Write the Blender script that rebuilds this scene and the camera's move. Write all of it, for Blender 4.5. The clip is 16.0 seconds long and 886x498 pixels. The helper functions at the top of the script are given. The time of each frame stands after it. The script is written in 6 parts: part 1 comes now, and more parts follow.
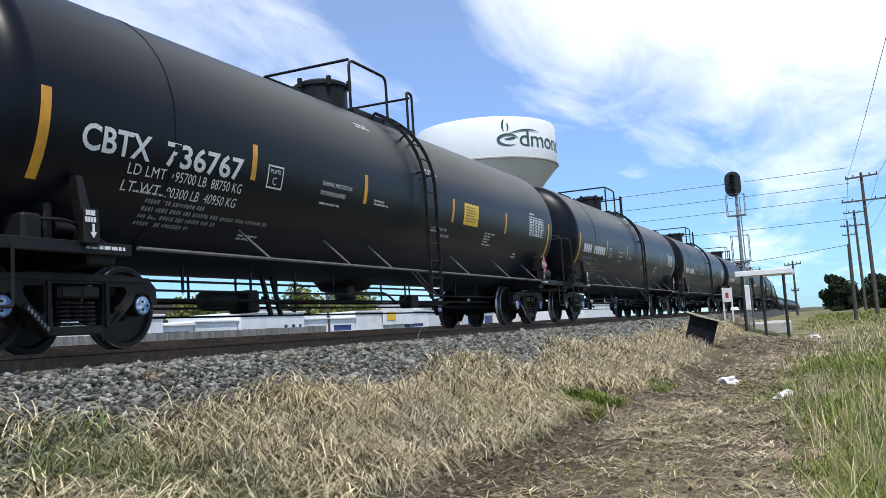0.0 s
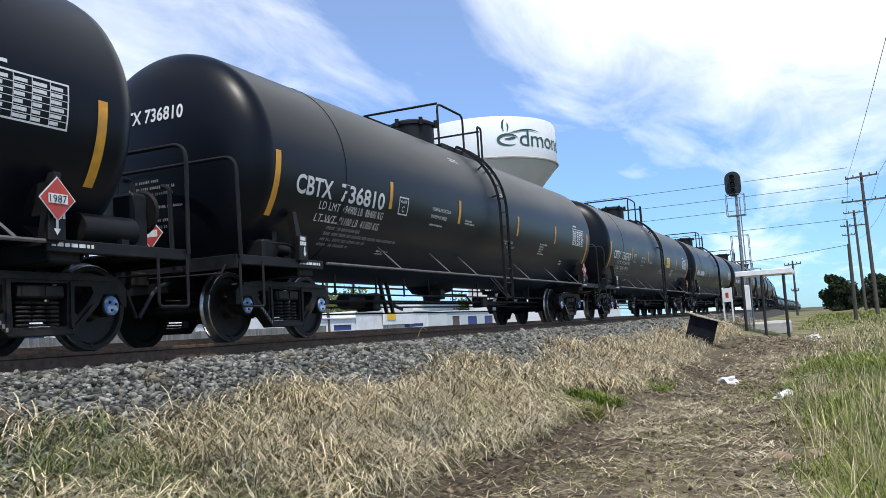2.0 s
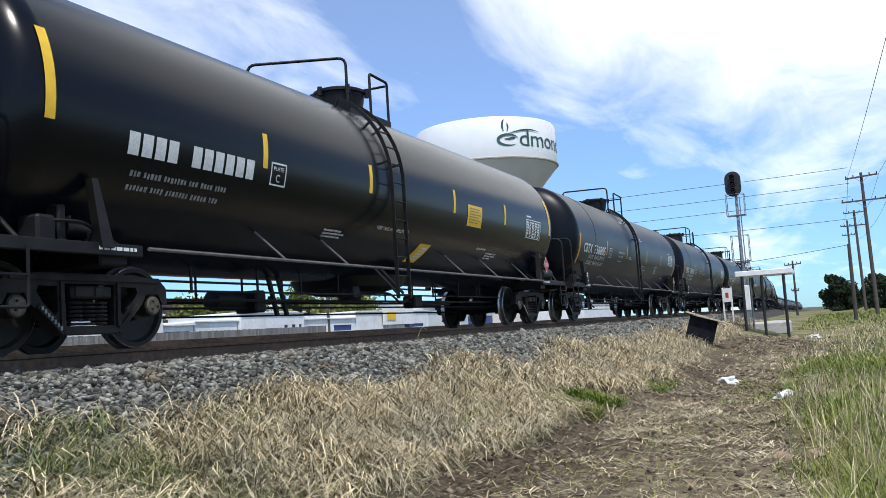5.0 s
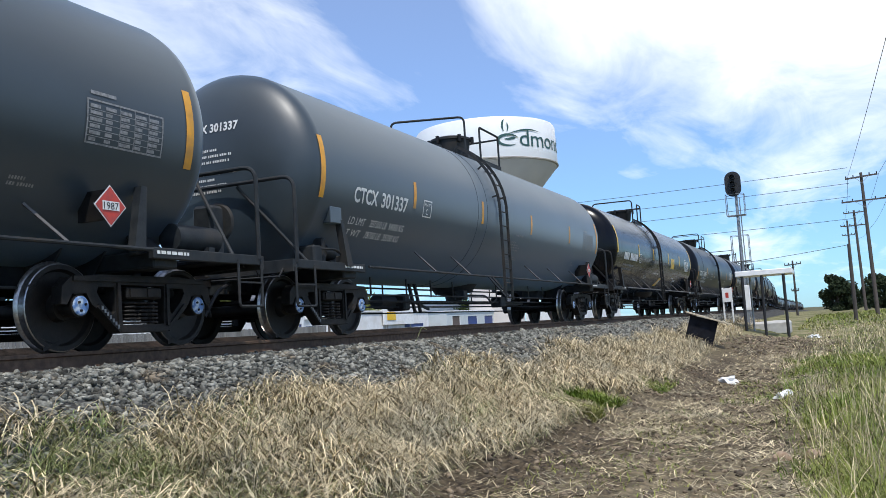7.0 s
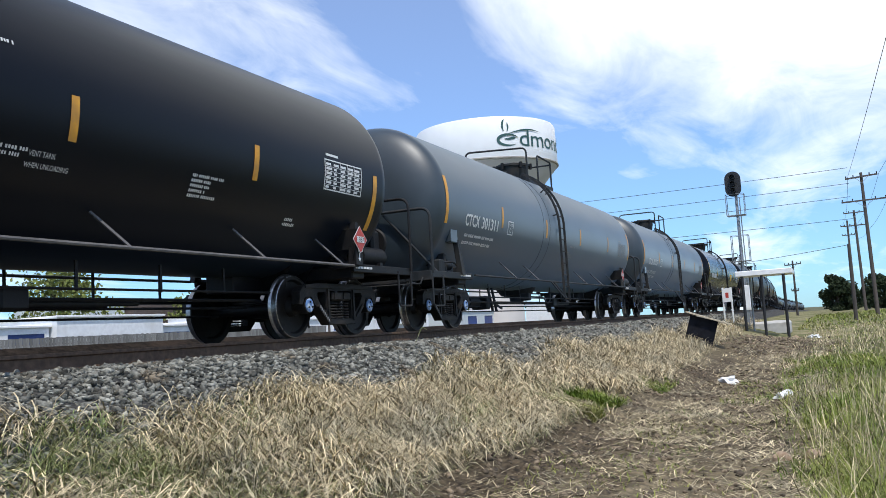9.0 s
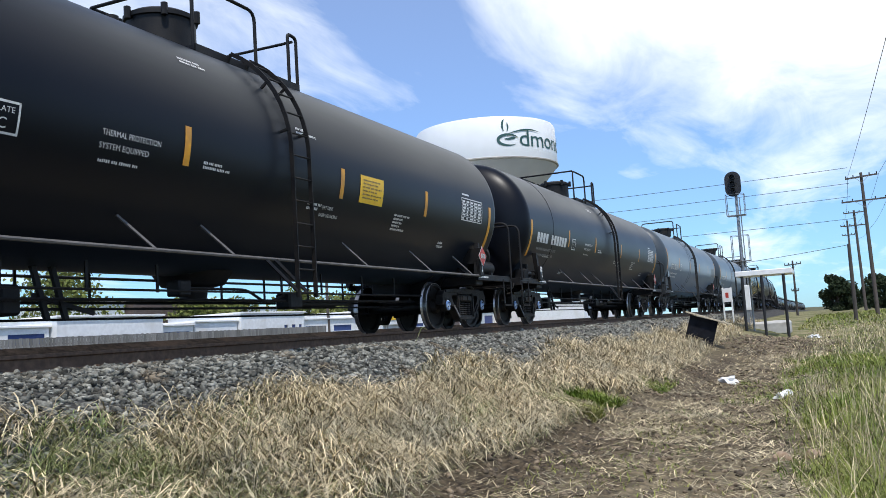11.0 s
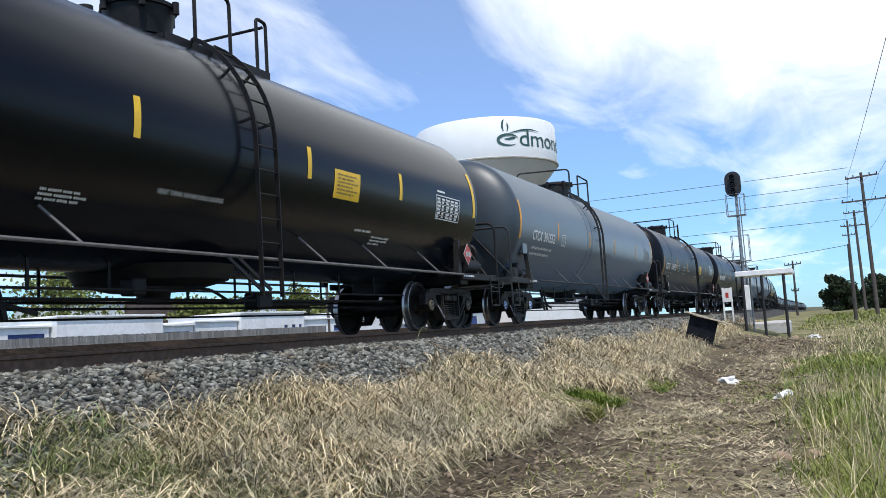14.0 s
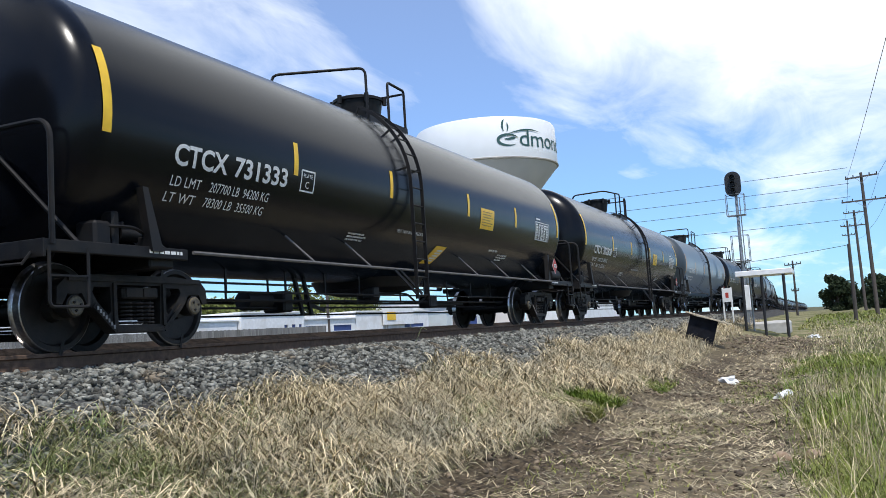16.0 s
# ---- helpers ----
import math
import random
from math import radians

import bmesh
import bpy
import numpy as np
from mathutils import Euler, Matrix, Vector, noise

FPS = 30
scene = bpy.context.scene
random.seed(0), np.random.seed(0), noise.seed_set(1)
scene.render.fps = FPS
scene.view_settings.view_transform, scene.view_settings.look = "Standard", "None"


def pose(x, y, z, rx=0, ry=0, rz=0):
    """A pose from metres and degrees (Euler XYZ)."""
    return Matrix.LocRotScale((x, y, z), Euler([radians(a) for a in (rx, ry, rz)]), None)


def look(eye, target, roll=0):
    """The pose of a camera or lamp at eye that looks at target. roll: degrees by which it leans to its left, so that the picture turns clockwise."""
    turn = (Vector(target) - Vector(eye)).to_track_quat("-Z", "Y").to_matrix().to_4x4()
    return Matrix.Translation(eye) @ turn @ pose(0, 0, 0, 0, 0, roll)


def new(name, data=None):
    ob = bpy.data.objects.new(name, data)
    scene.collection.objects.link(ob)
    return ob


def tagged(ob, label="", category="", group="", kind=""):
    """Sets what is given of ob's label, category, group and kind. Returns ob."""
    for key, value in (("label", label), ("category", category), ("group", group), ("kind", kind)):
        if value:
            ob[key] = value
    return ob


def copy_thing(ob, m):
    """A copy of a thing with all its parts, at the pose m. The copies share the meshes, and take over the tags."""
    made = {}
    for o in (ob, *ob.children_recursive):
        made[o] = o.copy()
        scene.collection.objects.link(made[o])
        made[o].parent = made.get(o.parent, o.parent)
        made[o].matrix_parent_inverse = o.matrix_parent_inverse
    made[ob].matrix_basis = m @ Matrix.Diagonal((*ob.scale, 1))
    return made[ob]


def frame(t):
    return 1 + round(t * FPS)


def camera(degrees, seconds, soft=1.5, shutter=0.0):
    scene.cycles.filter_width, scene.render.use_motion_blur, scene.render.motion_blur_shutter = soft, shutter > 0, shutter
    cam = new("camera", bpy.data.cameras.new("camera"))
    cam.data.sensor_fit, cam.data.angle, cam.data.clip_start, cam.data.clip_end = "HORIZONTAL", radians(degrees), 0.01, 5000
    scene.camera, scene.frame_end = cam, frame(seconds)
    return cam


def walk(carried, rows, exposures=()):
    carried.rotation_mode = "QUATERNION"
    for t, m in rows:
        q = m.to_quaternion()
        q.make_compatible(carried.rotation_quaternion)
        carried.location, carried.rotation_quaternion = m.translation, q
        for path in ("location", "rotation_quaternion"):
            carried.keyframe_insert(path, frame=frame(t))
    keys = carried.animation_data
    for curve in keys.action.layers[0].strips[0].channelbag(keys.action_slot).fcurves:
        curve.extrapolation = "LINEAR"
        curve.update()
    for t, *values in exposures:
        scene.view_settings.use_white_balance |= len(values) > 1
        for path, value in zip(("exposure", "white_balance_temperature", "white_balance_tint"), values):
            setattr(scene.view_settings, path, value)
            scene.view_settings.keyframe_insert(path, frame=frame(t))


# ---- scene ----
# ---------------- camera: it stands still beside the track ----------------
EYE = Vector((8.028, 0.0, -0.008))
YAW, PITCH = radians(23.979), radians(5.215)
AIM = EYE + Vector((-math.sin(YAW) * math.cos(PITCH), math.cos(YAW) * math.cos(PITCH), math.sin(PITCH)))
cam = camera(53.492, 16.0, soft=0.6)
EXPOSURE = 0.07
walk(cam, [(0.0, look(EYE, AIM, -3.606)), (16.0, look(EYE, AIM, -3.606))], exposures=[(0.0, EXPOSURE), (16.0, EXPOSURE)])

# ---------------- world and sun ----------------
SUN_EL, SUN_AZ = radians(61), radians(143)      # azimuth from +Y towards +X


def make_world():
    w = bpy.data.worlds.new("sky")
    w.use_nodes = True
    scene.world = w
    nt = w.node_tree
    nt.nodes.clear()
    N, L = nt.nodes.new, nt.links.new
    out, bg = N("ShaderNodeOutputWorld"), N("ShaderNodeBackground")
    sky = N("ShaderNodeTexSky")
    sky.sky_type = "NISHITA"
    sky.sun_disc = False
    sky.sun_elevation, sky.sun_rotation = SUN_EL, SUN_AZ
    sky.air_density, sky.dust_density, sky.ozone_density = 1.0, 0.25, 2.5
    tc = N("ShaderNodeTexCoord")
    # clouds: streaks on a plane far above, denser round the sun
    sep = N("ShaderNodeSeparateXYZ")
    L(tc.outputs["Generated"], sep.inputs[0])
    zz = N("ShaderNodeMath"); zz.operation = "ADD"; zz.inputs[1].default_value = 0.12
    L(sep.outputs["Z"], zz.inputs[0])
    zm = N("ShaderNodeMath"); zm.operation = "MAXIMUM"; zm.inputs[1].default_value = 0.03
    L(zz.outputs[0], zm.inputs[0])
    px, py = N("ShaderNodeMath"), N("ShaderNodeMath")
    for n, k in ((px, "X"), (py, "Y")):
        n.operation = "DIVIDE"
        L(sep.outputs[k], n.inputs[0]); L(zm.outputs[0], n.inputs[1])
    com = N("ShaderNodeCombineXYZ")
    L(px.outputs[0], com.inputs[0]); L(py.outputs[0], com.inputs[1])
    mp = N("ShaderNodeMapping")
    mp.inputs["Rotation"].default_value = (0, 0, radians(-28))
    mp.inputs["Scale"].default_value = (1.1, 0.55, 1)
    mp.inputs["Location"].default_value = (3.1, 1.7, 0)
    L(com.outputs[0], mp.inputs["Vector"])
    n1 = N("ShaderNodeTexNoise")
    n1.inputs["Scale"].default_value, n1.inputs["Detail"].default_value, n1.inputs["Roughness"].default_value = 0.9, 9, 0.55
    n1.inputs["Distortion"].default_value = 0.5
    L(mp.outputs[0], n1.inputs["Vector"])
    # nearness to the bright part of the sky
    dot = N("ShaderNodeVectorMath"); dot.operation = "DOT_PRODUCT"
    az, el = radians(4), radians(34)
    dot.inputs[1].default_value = (math.sin(az) * math.cos(el), math.cos(az) * math.cos(el), math.sin(el))
    nrm = N("ShaderNodeVectorMath"); nrm.operation = "NORMALIZE"
    L(tc.outputs["Generated"], nrm.inputs[0]); L(nrm.outputs[0], dot.inputs[0])
    mr = N("ShaderNodeMapRange")
    mr.inputs["From Min"].default_value, mr.inputs["From Max"].default_value = 0.885, 1.0
    mr.inputs["To Min"].default_value, mr.inputs["To Max"].default_value = 0.0, 0.42
    L(dot.outputs["Value"], mr.inputs["Value"])
    n2 = N("ShaderNodeTexNoise")
    n2.inputs["Scale"].default_value, n2.inputs["Detail"].default_value, n2.inputs["Roughness"].default_value = 3.2, 8, 0.6
    n2.inputs["Distortion"].default_value = 0.8
    L(mp.outputs[0], n2.inputs["Vector"])
    wisp = N("ShaderNodeMapRange")
    wisp.inputs["To Min"].default_value, wisp.inputs["To Max"].default_value = -0.17, 0.17
    L(n2.outputs["Fac"], wisp.inputs["Value"])
    sum1 = N("ShaderNodeMath"); sum1.operation = "ADD"
    L(n1.outputs["Fac"], sum1.inputs[0]); L(wisp.outputs[0], sum1.inputs[1])
    add = N("ShaderNodeMath"); add.operation = "ADD"
    L(sum1.outputs[0], add.inputs[0]); L(mr.outputs[0], add.inputs[1])
    ramp = N("ShaderNodeValToRGB")
    ramp.color_ramp.elements[0].position, ramp.color_ramp.elements[1].position = 0.48, 0.78
    ramp.color_ramp.elements[0].color, ramp.color_ramp.elements[1].color = (0.17, 0.17, 0.17, 1), (1, 1, 1, 1)
    L(add.outputs[0], ramp.inputs[0])
    gain = N("ShaderNodeMix"); gain.data_type = "RGBA"; gain.blend_type = "MULTIPLY"
    gain.inputs[0].default_value = 1.0
    gain.inputs[7].default_value = (0.41, 0.93, 1.50, 1)
    L(sky.outputs[0], gain.inputs[6])
    mix = N("ShaderNodeMix"); mix.data_type = "RGBA"
    mix.inputs[7].default_value = (11.5, 12.0, 12.4, 1)
    L(ramp.outputs[0], mix.inputs[0]); L(gain.outputs[2], mix.inputs[6])
    L(mix.outputs[2], bg.inputs[0])
    bg.inputs[1].default_value = 0.108
    L(bg.outputs[0], out.inputs[0])


make_world()
sun = bpy.data.lights.new("sun", "SUN")
sun.energy, sun.angle, sun.color = 3.6, radians(0.6), (1.0, 0.96, 0.9)
sun_ob = new("sun", sun)
SUN_DIR = Vector((math.sin(SUN_AZ) * math.cos(SUN_EL), math.cos(SUN_AZ) * math.cos(SUN_EL), math.sin(SUN_EL)))
sun_ob.matrix_world = look(SUN_DIR * 60, (0, 0, 0))


# ---------------- materials ----------------
def mat(name, c1, c2=None, rough=0.6, metal=0.0, scale=6.0, detail=6, bump=0.0, bump_scale=40.0, spread=(0.35, 0.65),
        rough2=None, island=0.0, obj=0.0, c3=None, scale3=0.7, spread3=(0.5, 0.7), spec=0.5, stretch=(1, 1, 1), sky_sheen=0.0):
    """A two-scale noise material: c1/c2 by fine noise, c3 by broad stains."""
    m = bpy.data.materials.new(name)
    m.use_nodes = True
    nt = m.node_tree
    N, L = nt.nodes.new, nt.links.new
    b = nt.nodes["Principled BSDF"]
    b.inputs["Metallic"].default_value = metal
    b.inputs["Specular IOR Level"].default_value = spec
    b.inputs["Sheen Weight"].default_value, b.inputs["Sheen Roughness"].default_value = sky_sheen, 0.45      # stands in for sky reflected at grazing angles
    b.inputs["Sheen Tint"].default_value = (0.60, 0.80, 1.0, 1)
    tc = N("ShaderNodeTexCoord")
    mp = N("ShaderNodeMapping")
    mp.inputs["Scale"].default_value = stretch
    L(tc.outputs["Object"], mp.inputs[0])
    c2 = c2 or tuple(v * 0.8 for v in c1)
    n = N("ShaderNodeTexNoise")
    n.inputs["Scale"].default_value, n.inputs["Detail"].default_value = scale, detail
    L(mp.outputs[0], n.inputs["Vector"])
    r = N("ShaderNodeValToRGB")
    r.color_ramp.elements[0].position, r.color_ramp.elements[1].position = spread
    r.color_ramp.elements[0].color, r.color_ramp.elements[1].color = (*c1, 1), (*c2, 1)
    L(n.outputs["Fac"], r.inputs[0])
    col = r.outputs[0]
    if c3:
        n3 = N("ShaderNodeTexNoise")
        n3.inputs["Scale"].default_value, n3.inputs["Detail"].default_value = scale3, 5
        L(mp.outputs[0], n3.inputs["Vector"])
        r3 = N("ShaderNodeMapRange")
        r3.inputs["From Min"].default_value, r3.inputs["From Max"].default_value = spread3
        L(n3.outputs["Fac"], r3.inputs["Value"])
        mx = N("ShaderNodeMix"); mx.data_type = "RGBA"
        mx.inputs[7].default_value = (*c3, 1)
        L(r3.outputs[0], mx.inputs[0]); L(col, mx.inputs[6])
        col = mx.outputs[2]
    if island or obj:
        src = N("ShaderNodeNewGeometry").outputs["Random Per Island"] if island else N("ShaderNodeObjectInfo").outputs["Random"]
        k = island or obj
        r4 = N("ShaderNodeMapRange")
        r4.inputs["To Min"].default_value, r4.inputs["To Max"].default_value = 1 - k, 1 + k
        L(src, r4.inputs["Value"])
        hs = N("ShaderNodeHueSaturation")
        L(r4.outputs[0], hs.inputs["Value"]); L(col, hs.inputs["Color"])
        col = hs.outputs[0]
    L(col, b.inputs["Base Color"])
    if rough2 is None:
        b.inputs["Roughness"].default_value = rough
    else:
        rr = N("ShaderNodeMapRange")
        rr.inputs["To Min"].default_value, rr.inputs["To Max"].default_value = rough, rough2
        L(n.outputs["Fac"], rr.inputs["Value"]); L(rr.outputs[0], b.inputs["Roughness"])
    if bump:
        nb = N("ShaderNodeTexNoise")
        nb.inputs["Scale"].default_value, nb.inputs["Detail"].default_value = bump_scale, 4
        L(mp.outputs[0], nb.inputs["Vector"])
        bp = N("ShaderNodeBump")
        bp.inputs["Strength"].default_value, bp.inputs["Distance"].default_value = bump, 0.02
        L(nb.outputs["Fac"], bp.inputs["Height"]); L(bp.outputs[0], b.inputs["Normal"])
    return m


# tank paints carry a bluish sheen in place of reflected sky
BLACK = mat("black tank paint", (0.0012, 0.0020, 0.0052), (0.0022, 0.0033, 0.0075), 0.30, rough2=0.42, spec=0.19, scale=1.2, bump=0.05, bump_scale=1.2, c3=(0.0042, 0.0052, 0.0085), scale3=0.35, stretch=(1, 0.35, 1), sky_sheen=0.055)
GLOSS = mat("glossy black tank paint", (0.0010, 0.0016, 0.0038), (0.0018, 0.0026, 0.0055), 0.17, rough2=0.26, spec=0.20, scale=1.4, bump=0.04, bump_scale=1.1, c3=(0.0038, 0.0043, 0.006), scale3=0.4, stretch=(1, 0.35, 1), sky_sheen=0.035)
GREY = mat("dusty grey tank paint", (0.021, 0.031, 0.040), (0.034, 0.046, 0.055), 0.33, rough2=0.5, spec=0.6, scale=1.3, bump=0.05, bump_scale=1.2, c3=(0.024, 0.031, 0.036), scale3=0.5, stretch=(1, 0.4, 1), sky_sheen=0.34)
FRAME = mat("dark frame paint", (0.003, 0.003, 0.004), (0.009, 0.0085, 0.009), 0.45, rough2=0.7, spec=0.3, scale=9, c3=(0.014, 0.0115, 0.0095), scale3=2.5, bump=0.15, bump_scale=60)
FRAMEG = mat("grey frame paint", (0.012, 0.015, 0.018), (0.026, 0.030, 0.033), 0.5, rough2=0.75, spec=0.3, scale=8, c3=(0.034, 0.030, 0.026), scale3=2.0, bump=0.1)
CAST = mat("grimy cast steel", (0.005, 0.0046, 0.0044), (0.018, 0.016, 0.0145), 0.5, rough2=0.75, spec=0.28, scale=12, c3=(0.030, 0.0235, 0.019), scale3=3, bump=0.3, bump_scale=80)
WHEELM = mat("wheel steel", (0.006, 0.0052, 0.0047), (0.018, 0.0145, 0.012), 0.45, rough2=0.7, spec=0.3, scale=10, bump=0.15)
TREAD = mat("polished steel", (0.45, 0.44, 0.43), (0.30, 0.28, 0.27), 0.28, metal=0.9, scale=30)
RUST = mat("rusty rail side", (0.150, 0.098, 0.066), (0.085, 0.056, 0.041), 0.8, spec=0.2, scale=14, c3=(0.10, 0.066, 0.044), scale3=1.2, bump=0.3, bump_scale=90)
YELLOW = mat("reflective amber sheeting", (0.78, 0.36, 0.02), (0.62, 0.28, 0.03), 0.45, scale=9, c3=(0.45, 0.22, 0.04), scale3=3)
YELLOWB = mat("bright yellow sheeting", (0.88, 0.55, 0.02), (0.78, 0.46, 0.02), 0.4, scale=9)
WHITE = mat("white stencil paint", (0.78, 0.78, 0.76), (0.62, 0.62, 0.60), 0.55, scale=30)
FADED = mat("faded stencil paint", (0.30, 0.30, 0.30), (0.16, 0.16, 0.16), 0.6, scale=25)
BLUECAP = mat("blue and white bearing cap", (0.10, 0.20, 0.42), (0.50, 0.58, 0.66), 0.45, scale=12, spread=(0.45, 0.6))
BRASSCAP = mat("greasy bearing cap", (0.13, 0.105, 0.06), (0.05, 0.042, 0.03), 0.5, scale=25)
REDM = mat("red placard", (0.55, 0.05, 0.03), (0.38, 0.05, 0.04), 0.5, scale=20)
STONE = mat("crushed ballast stone", (0.050, 0.053, 0.047), (0.265, 0.258, 0.222), 0.85, spec=0.3, scale=15, island=0.78, c3=(0.16, 0.13, 0.092), scale3=2.2, spread3=(0.56, 0.7), bump=0.5, bump_scale=90)
# bed far darker than STONE: shade in the gaps is painted in
BALLAST_GAPS = mat("ballast bed with shaded gaps", (0.012, 0.012, 0.012), (0.045, 0.044, 0.042), 0.95, scale=22, bump=1.0, bump_scale=26, c3=(0.08, 0.066, 0.05), scale3=0.8)
# near-black: the train's shade is put into the bank's colour
CINDER_SHADE = mat("cinders darkened for train shade", (0.008, 0.0065, 0.0055), (0.032, 0.025, 0.020), 0.95, spec=0.03, scale=9, c3=(0.045, 0.032, 0.024), scale3=0.9, bump=0.8, bump_scale=20)
TIEM = mat("creosoted timber", (0.055, 0.042, 0.034), (0.11, 0.09, 0.075), 0.85, scale=12, obj=0.25, bump=0.4, bump_scale=50)
STRAW = mat("dry straw grass", (0.63, 0.53, 0.345), (0.33, 0.275, 0.17), 0.8, scale=2.5, island=0.78, c3=(0.30, 0.275, 0.20), scale3=0.9, spec=0.2)
STRAWG = mat("grey-green matted grass", (0.32, 0.31, 0.16), (0.20, 0.24, 0.08), 0.8, scale=2.0, island=0.6, c3=(0.13, 0.20, 0.05), scale3=0.6, spec=0.25)
GREEN = mat("spring grass", (0.10, 0.158, 0.018), (0.205, 0.225, 0.045), 0.65, scale=1.6, island=0.55, c3=(0.30, 0.27, 0.11), scale3=0.35, spec=0.2)
WOODP = mat("weathered pole timber", (0.10, 0.082, 0.07), (0.06, 0.05, 0.044), 0.85, scale=6, stretch=(4, 4, 0.5), bump=0.4)
DARKWOOD = mat("dark creosoted post", (0.045, 0.038, 0.034), (0.07, 0.06, 0.052), 0.85, scale=6, stretch=(4, 4, 0.5), bump=0.4)
PLYM = mat("weathered plywood", (0.60, 0.52, 0.38), (0.48, 0.40, 0.29), 0.75, scale=5, stretch=(1, 6, 1), bump=0.15)
TARP = mat("black tar-papered box side", (0.004, 0.0045, 0.008), (0.009, 0.010, 0.015), 0.7, spec=0.2, scale=7, bump=0.3, bump_scale=14)
WHITEP = mat("white painted metal", (0.86, 0.86, 0.85), (0.77, 0.77, 0.76), 0.5, scale=3, c3=(0.70, 0.685, 0.65), scale3=0.5)
TOWERM = mat("white tower paint", (0.86, 0.86, 0.85), (0.80, 0.80, 0.79), 0.45, scale=0.2, c3=(0.74, 0.74, 0.72), scale3=0.06)
# white tower paint toned down: the underside's shade is in the colour
TOWERB = mat("cream tower underside paint", (0.60, 0.56, 0.51), (0.54, 0.50, 0.46), 0.5, scale=0.25)
LOGOM = mat("dark green lettering", (0.02, 0.07, 0.065), (0.03, 0.09, 0.08), 0.5, scale=1)
CONC = mat("pale concrete", (0.50, 0.48, 0.45), (0.40, 0.385, 0.36), 0.85, scale=3, c3=(0.33, 0.31, 0.28), scale3=0.8, bump=0.2)
ALU = mat("galvanised steel", (0.34, 0.35, 0.36), (0.24, 0.25, 0.26), 0.45, metal=0.6, scale=6)
SIGBLACK = mat("matt black signal", (0.010, 0.010, 0.012), (0.018, 0.018, 0.02), 0.55, scale=8)
BROWNB = mat("brown stucco", (0.125, 0.095, 0.082), (0.10, 0.078, 0.068), 0.85, scale=2, bump=0.1)
PALEB = mat("pale grey cladding", (0.62, 0.66, 0.66), (0.54, 0.58, 0.58), 0.6, scale=0.8, stretch=(1, 6, 1))
BLUEB = mat("blue door paint", (0.03, 0.06, 0.22), (0.025, 0.05, 0.17), 0.5, scale=2)
FENCEM = mat("grey fence board", (0.21, 0.205, 0.19), (0.15, 0.145, 0.135), 0.85, scale=4, obj=0.25, stretch=(3, 3, 0.6))
BARK = mat("bark", (0.09, 0.07, 0.055), (0.05, 0.04, 0.033), 0.9, scale=8, bump=0.4)
LEAFD = mat("dark evergreen leaves", (0.018, 0.030, 0.014), (0.035, 0.048, 0.020), 0.7, scale=1.5, island=0.5, spec=0.2)
LEAFL = mat("young olive leaves", (0.10, 0.13, 0.03), (0.16, 0.17, 0.05), 0.6, scale=1.0, island=0.5, spec=0.2)
WIREM = mat("weathered cable", (0.035, 0.036, 0.04), (0.05, 0.05, 0.055), 0.6, scale=2)
BAGM = mat("white plastic bag", (0.82, 0.82, 0.82), (0.72, 0.72, 0.72), 0.4, scale=9)
ROCKM = mat("sandstone lump", (0.33, 0.22, 0.14), (0.42, 0.32, 0.22), 0.9, scale=12, bump=0.4)
GLASSL = mat("dark signal lens", (0.02, 0.02, 0.02), (0.03, 0.03, 0.03), 0.1, scale=3)


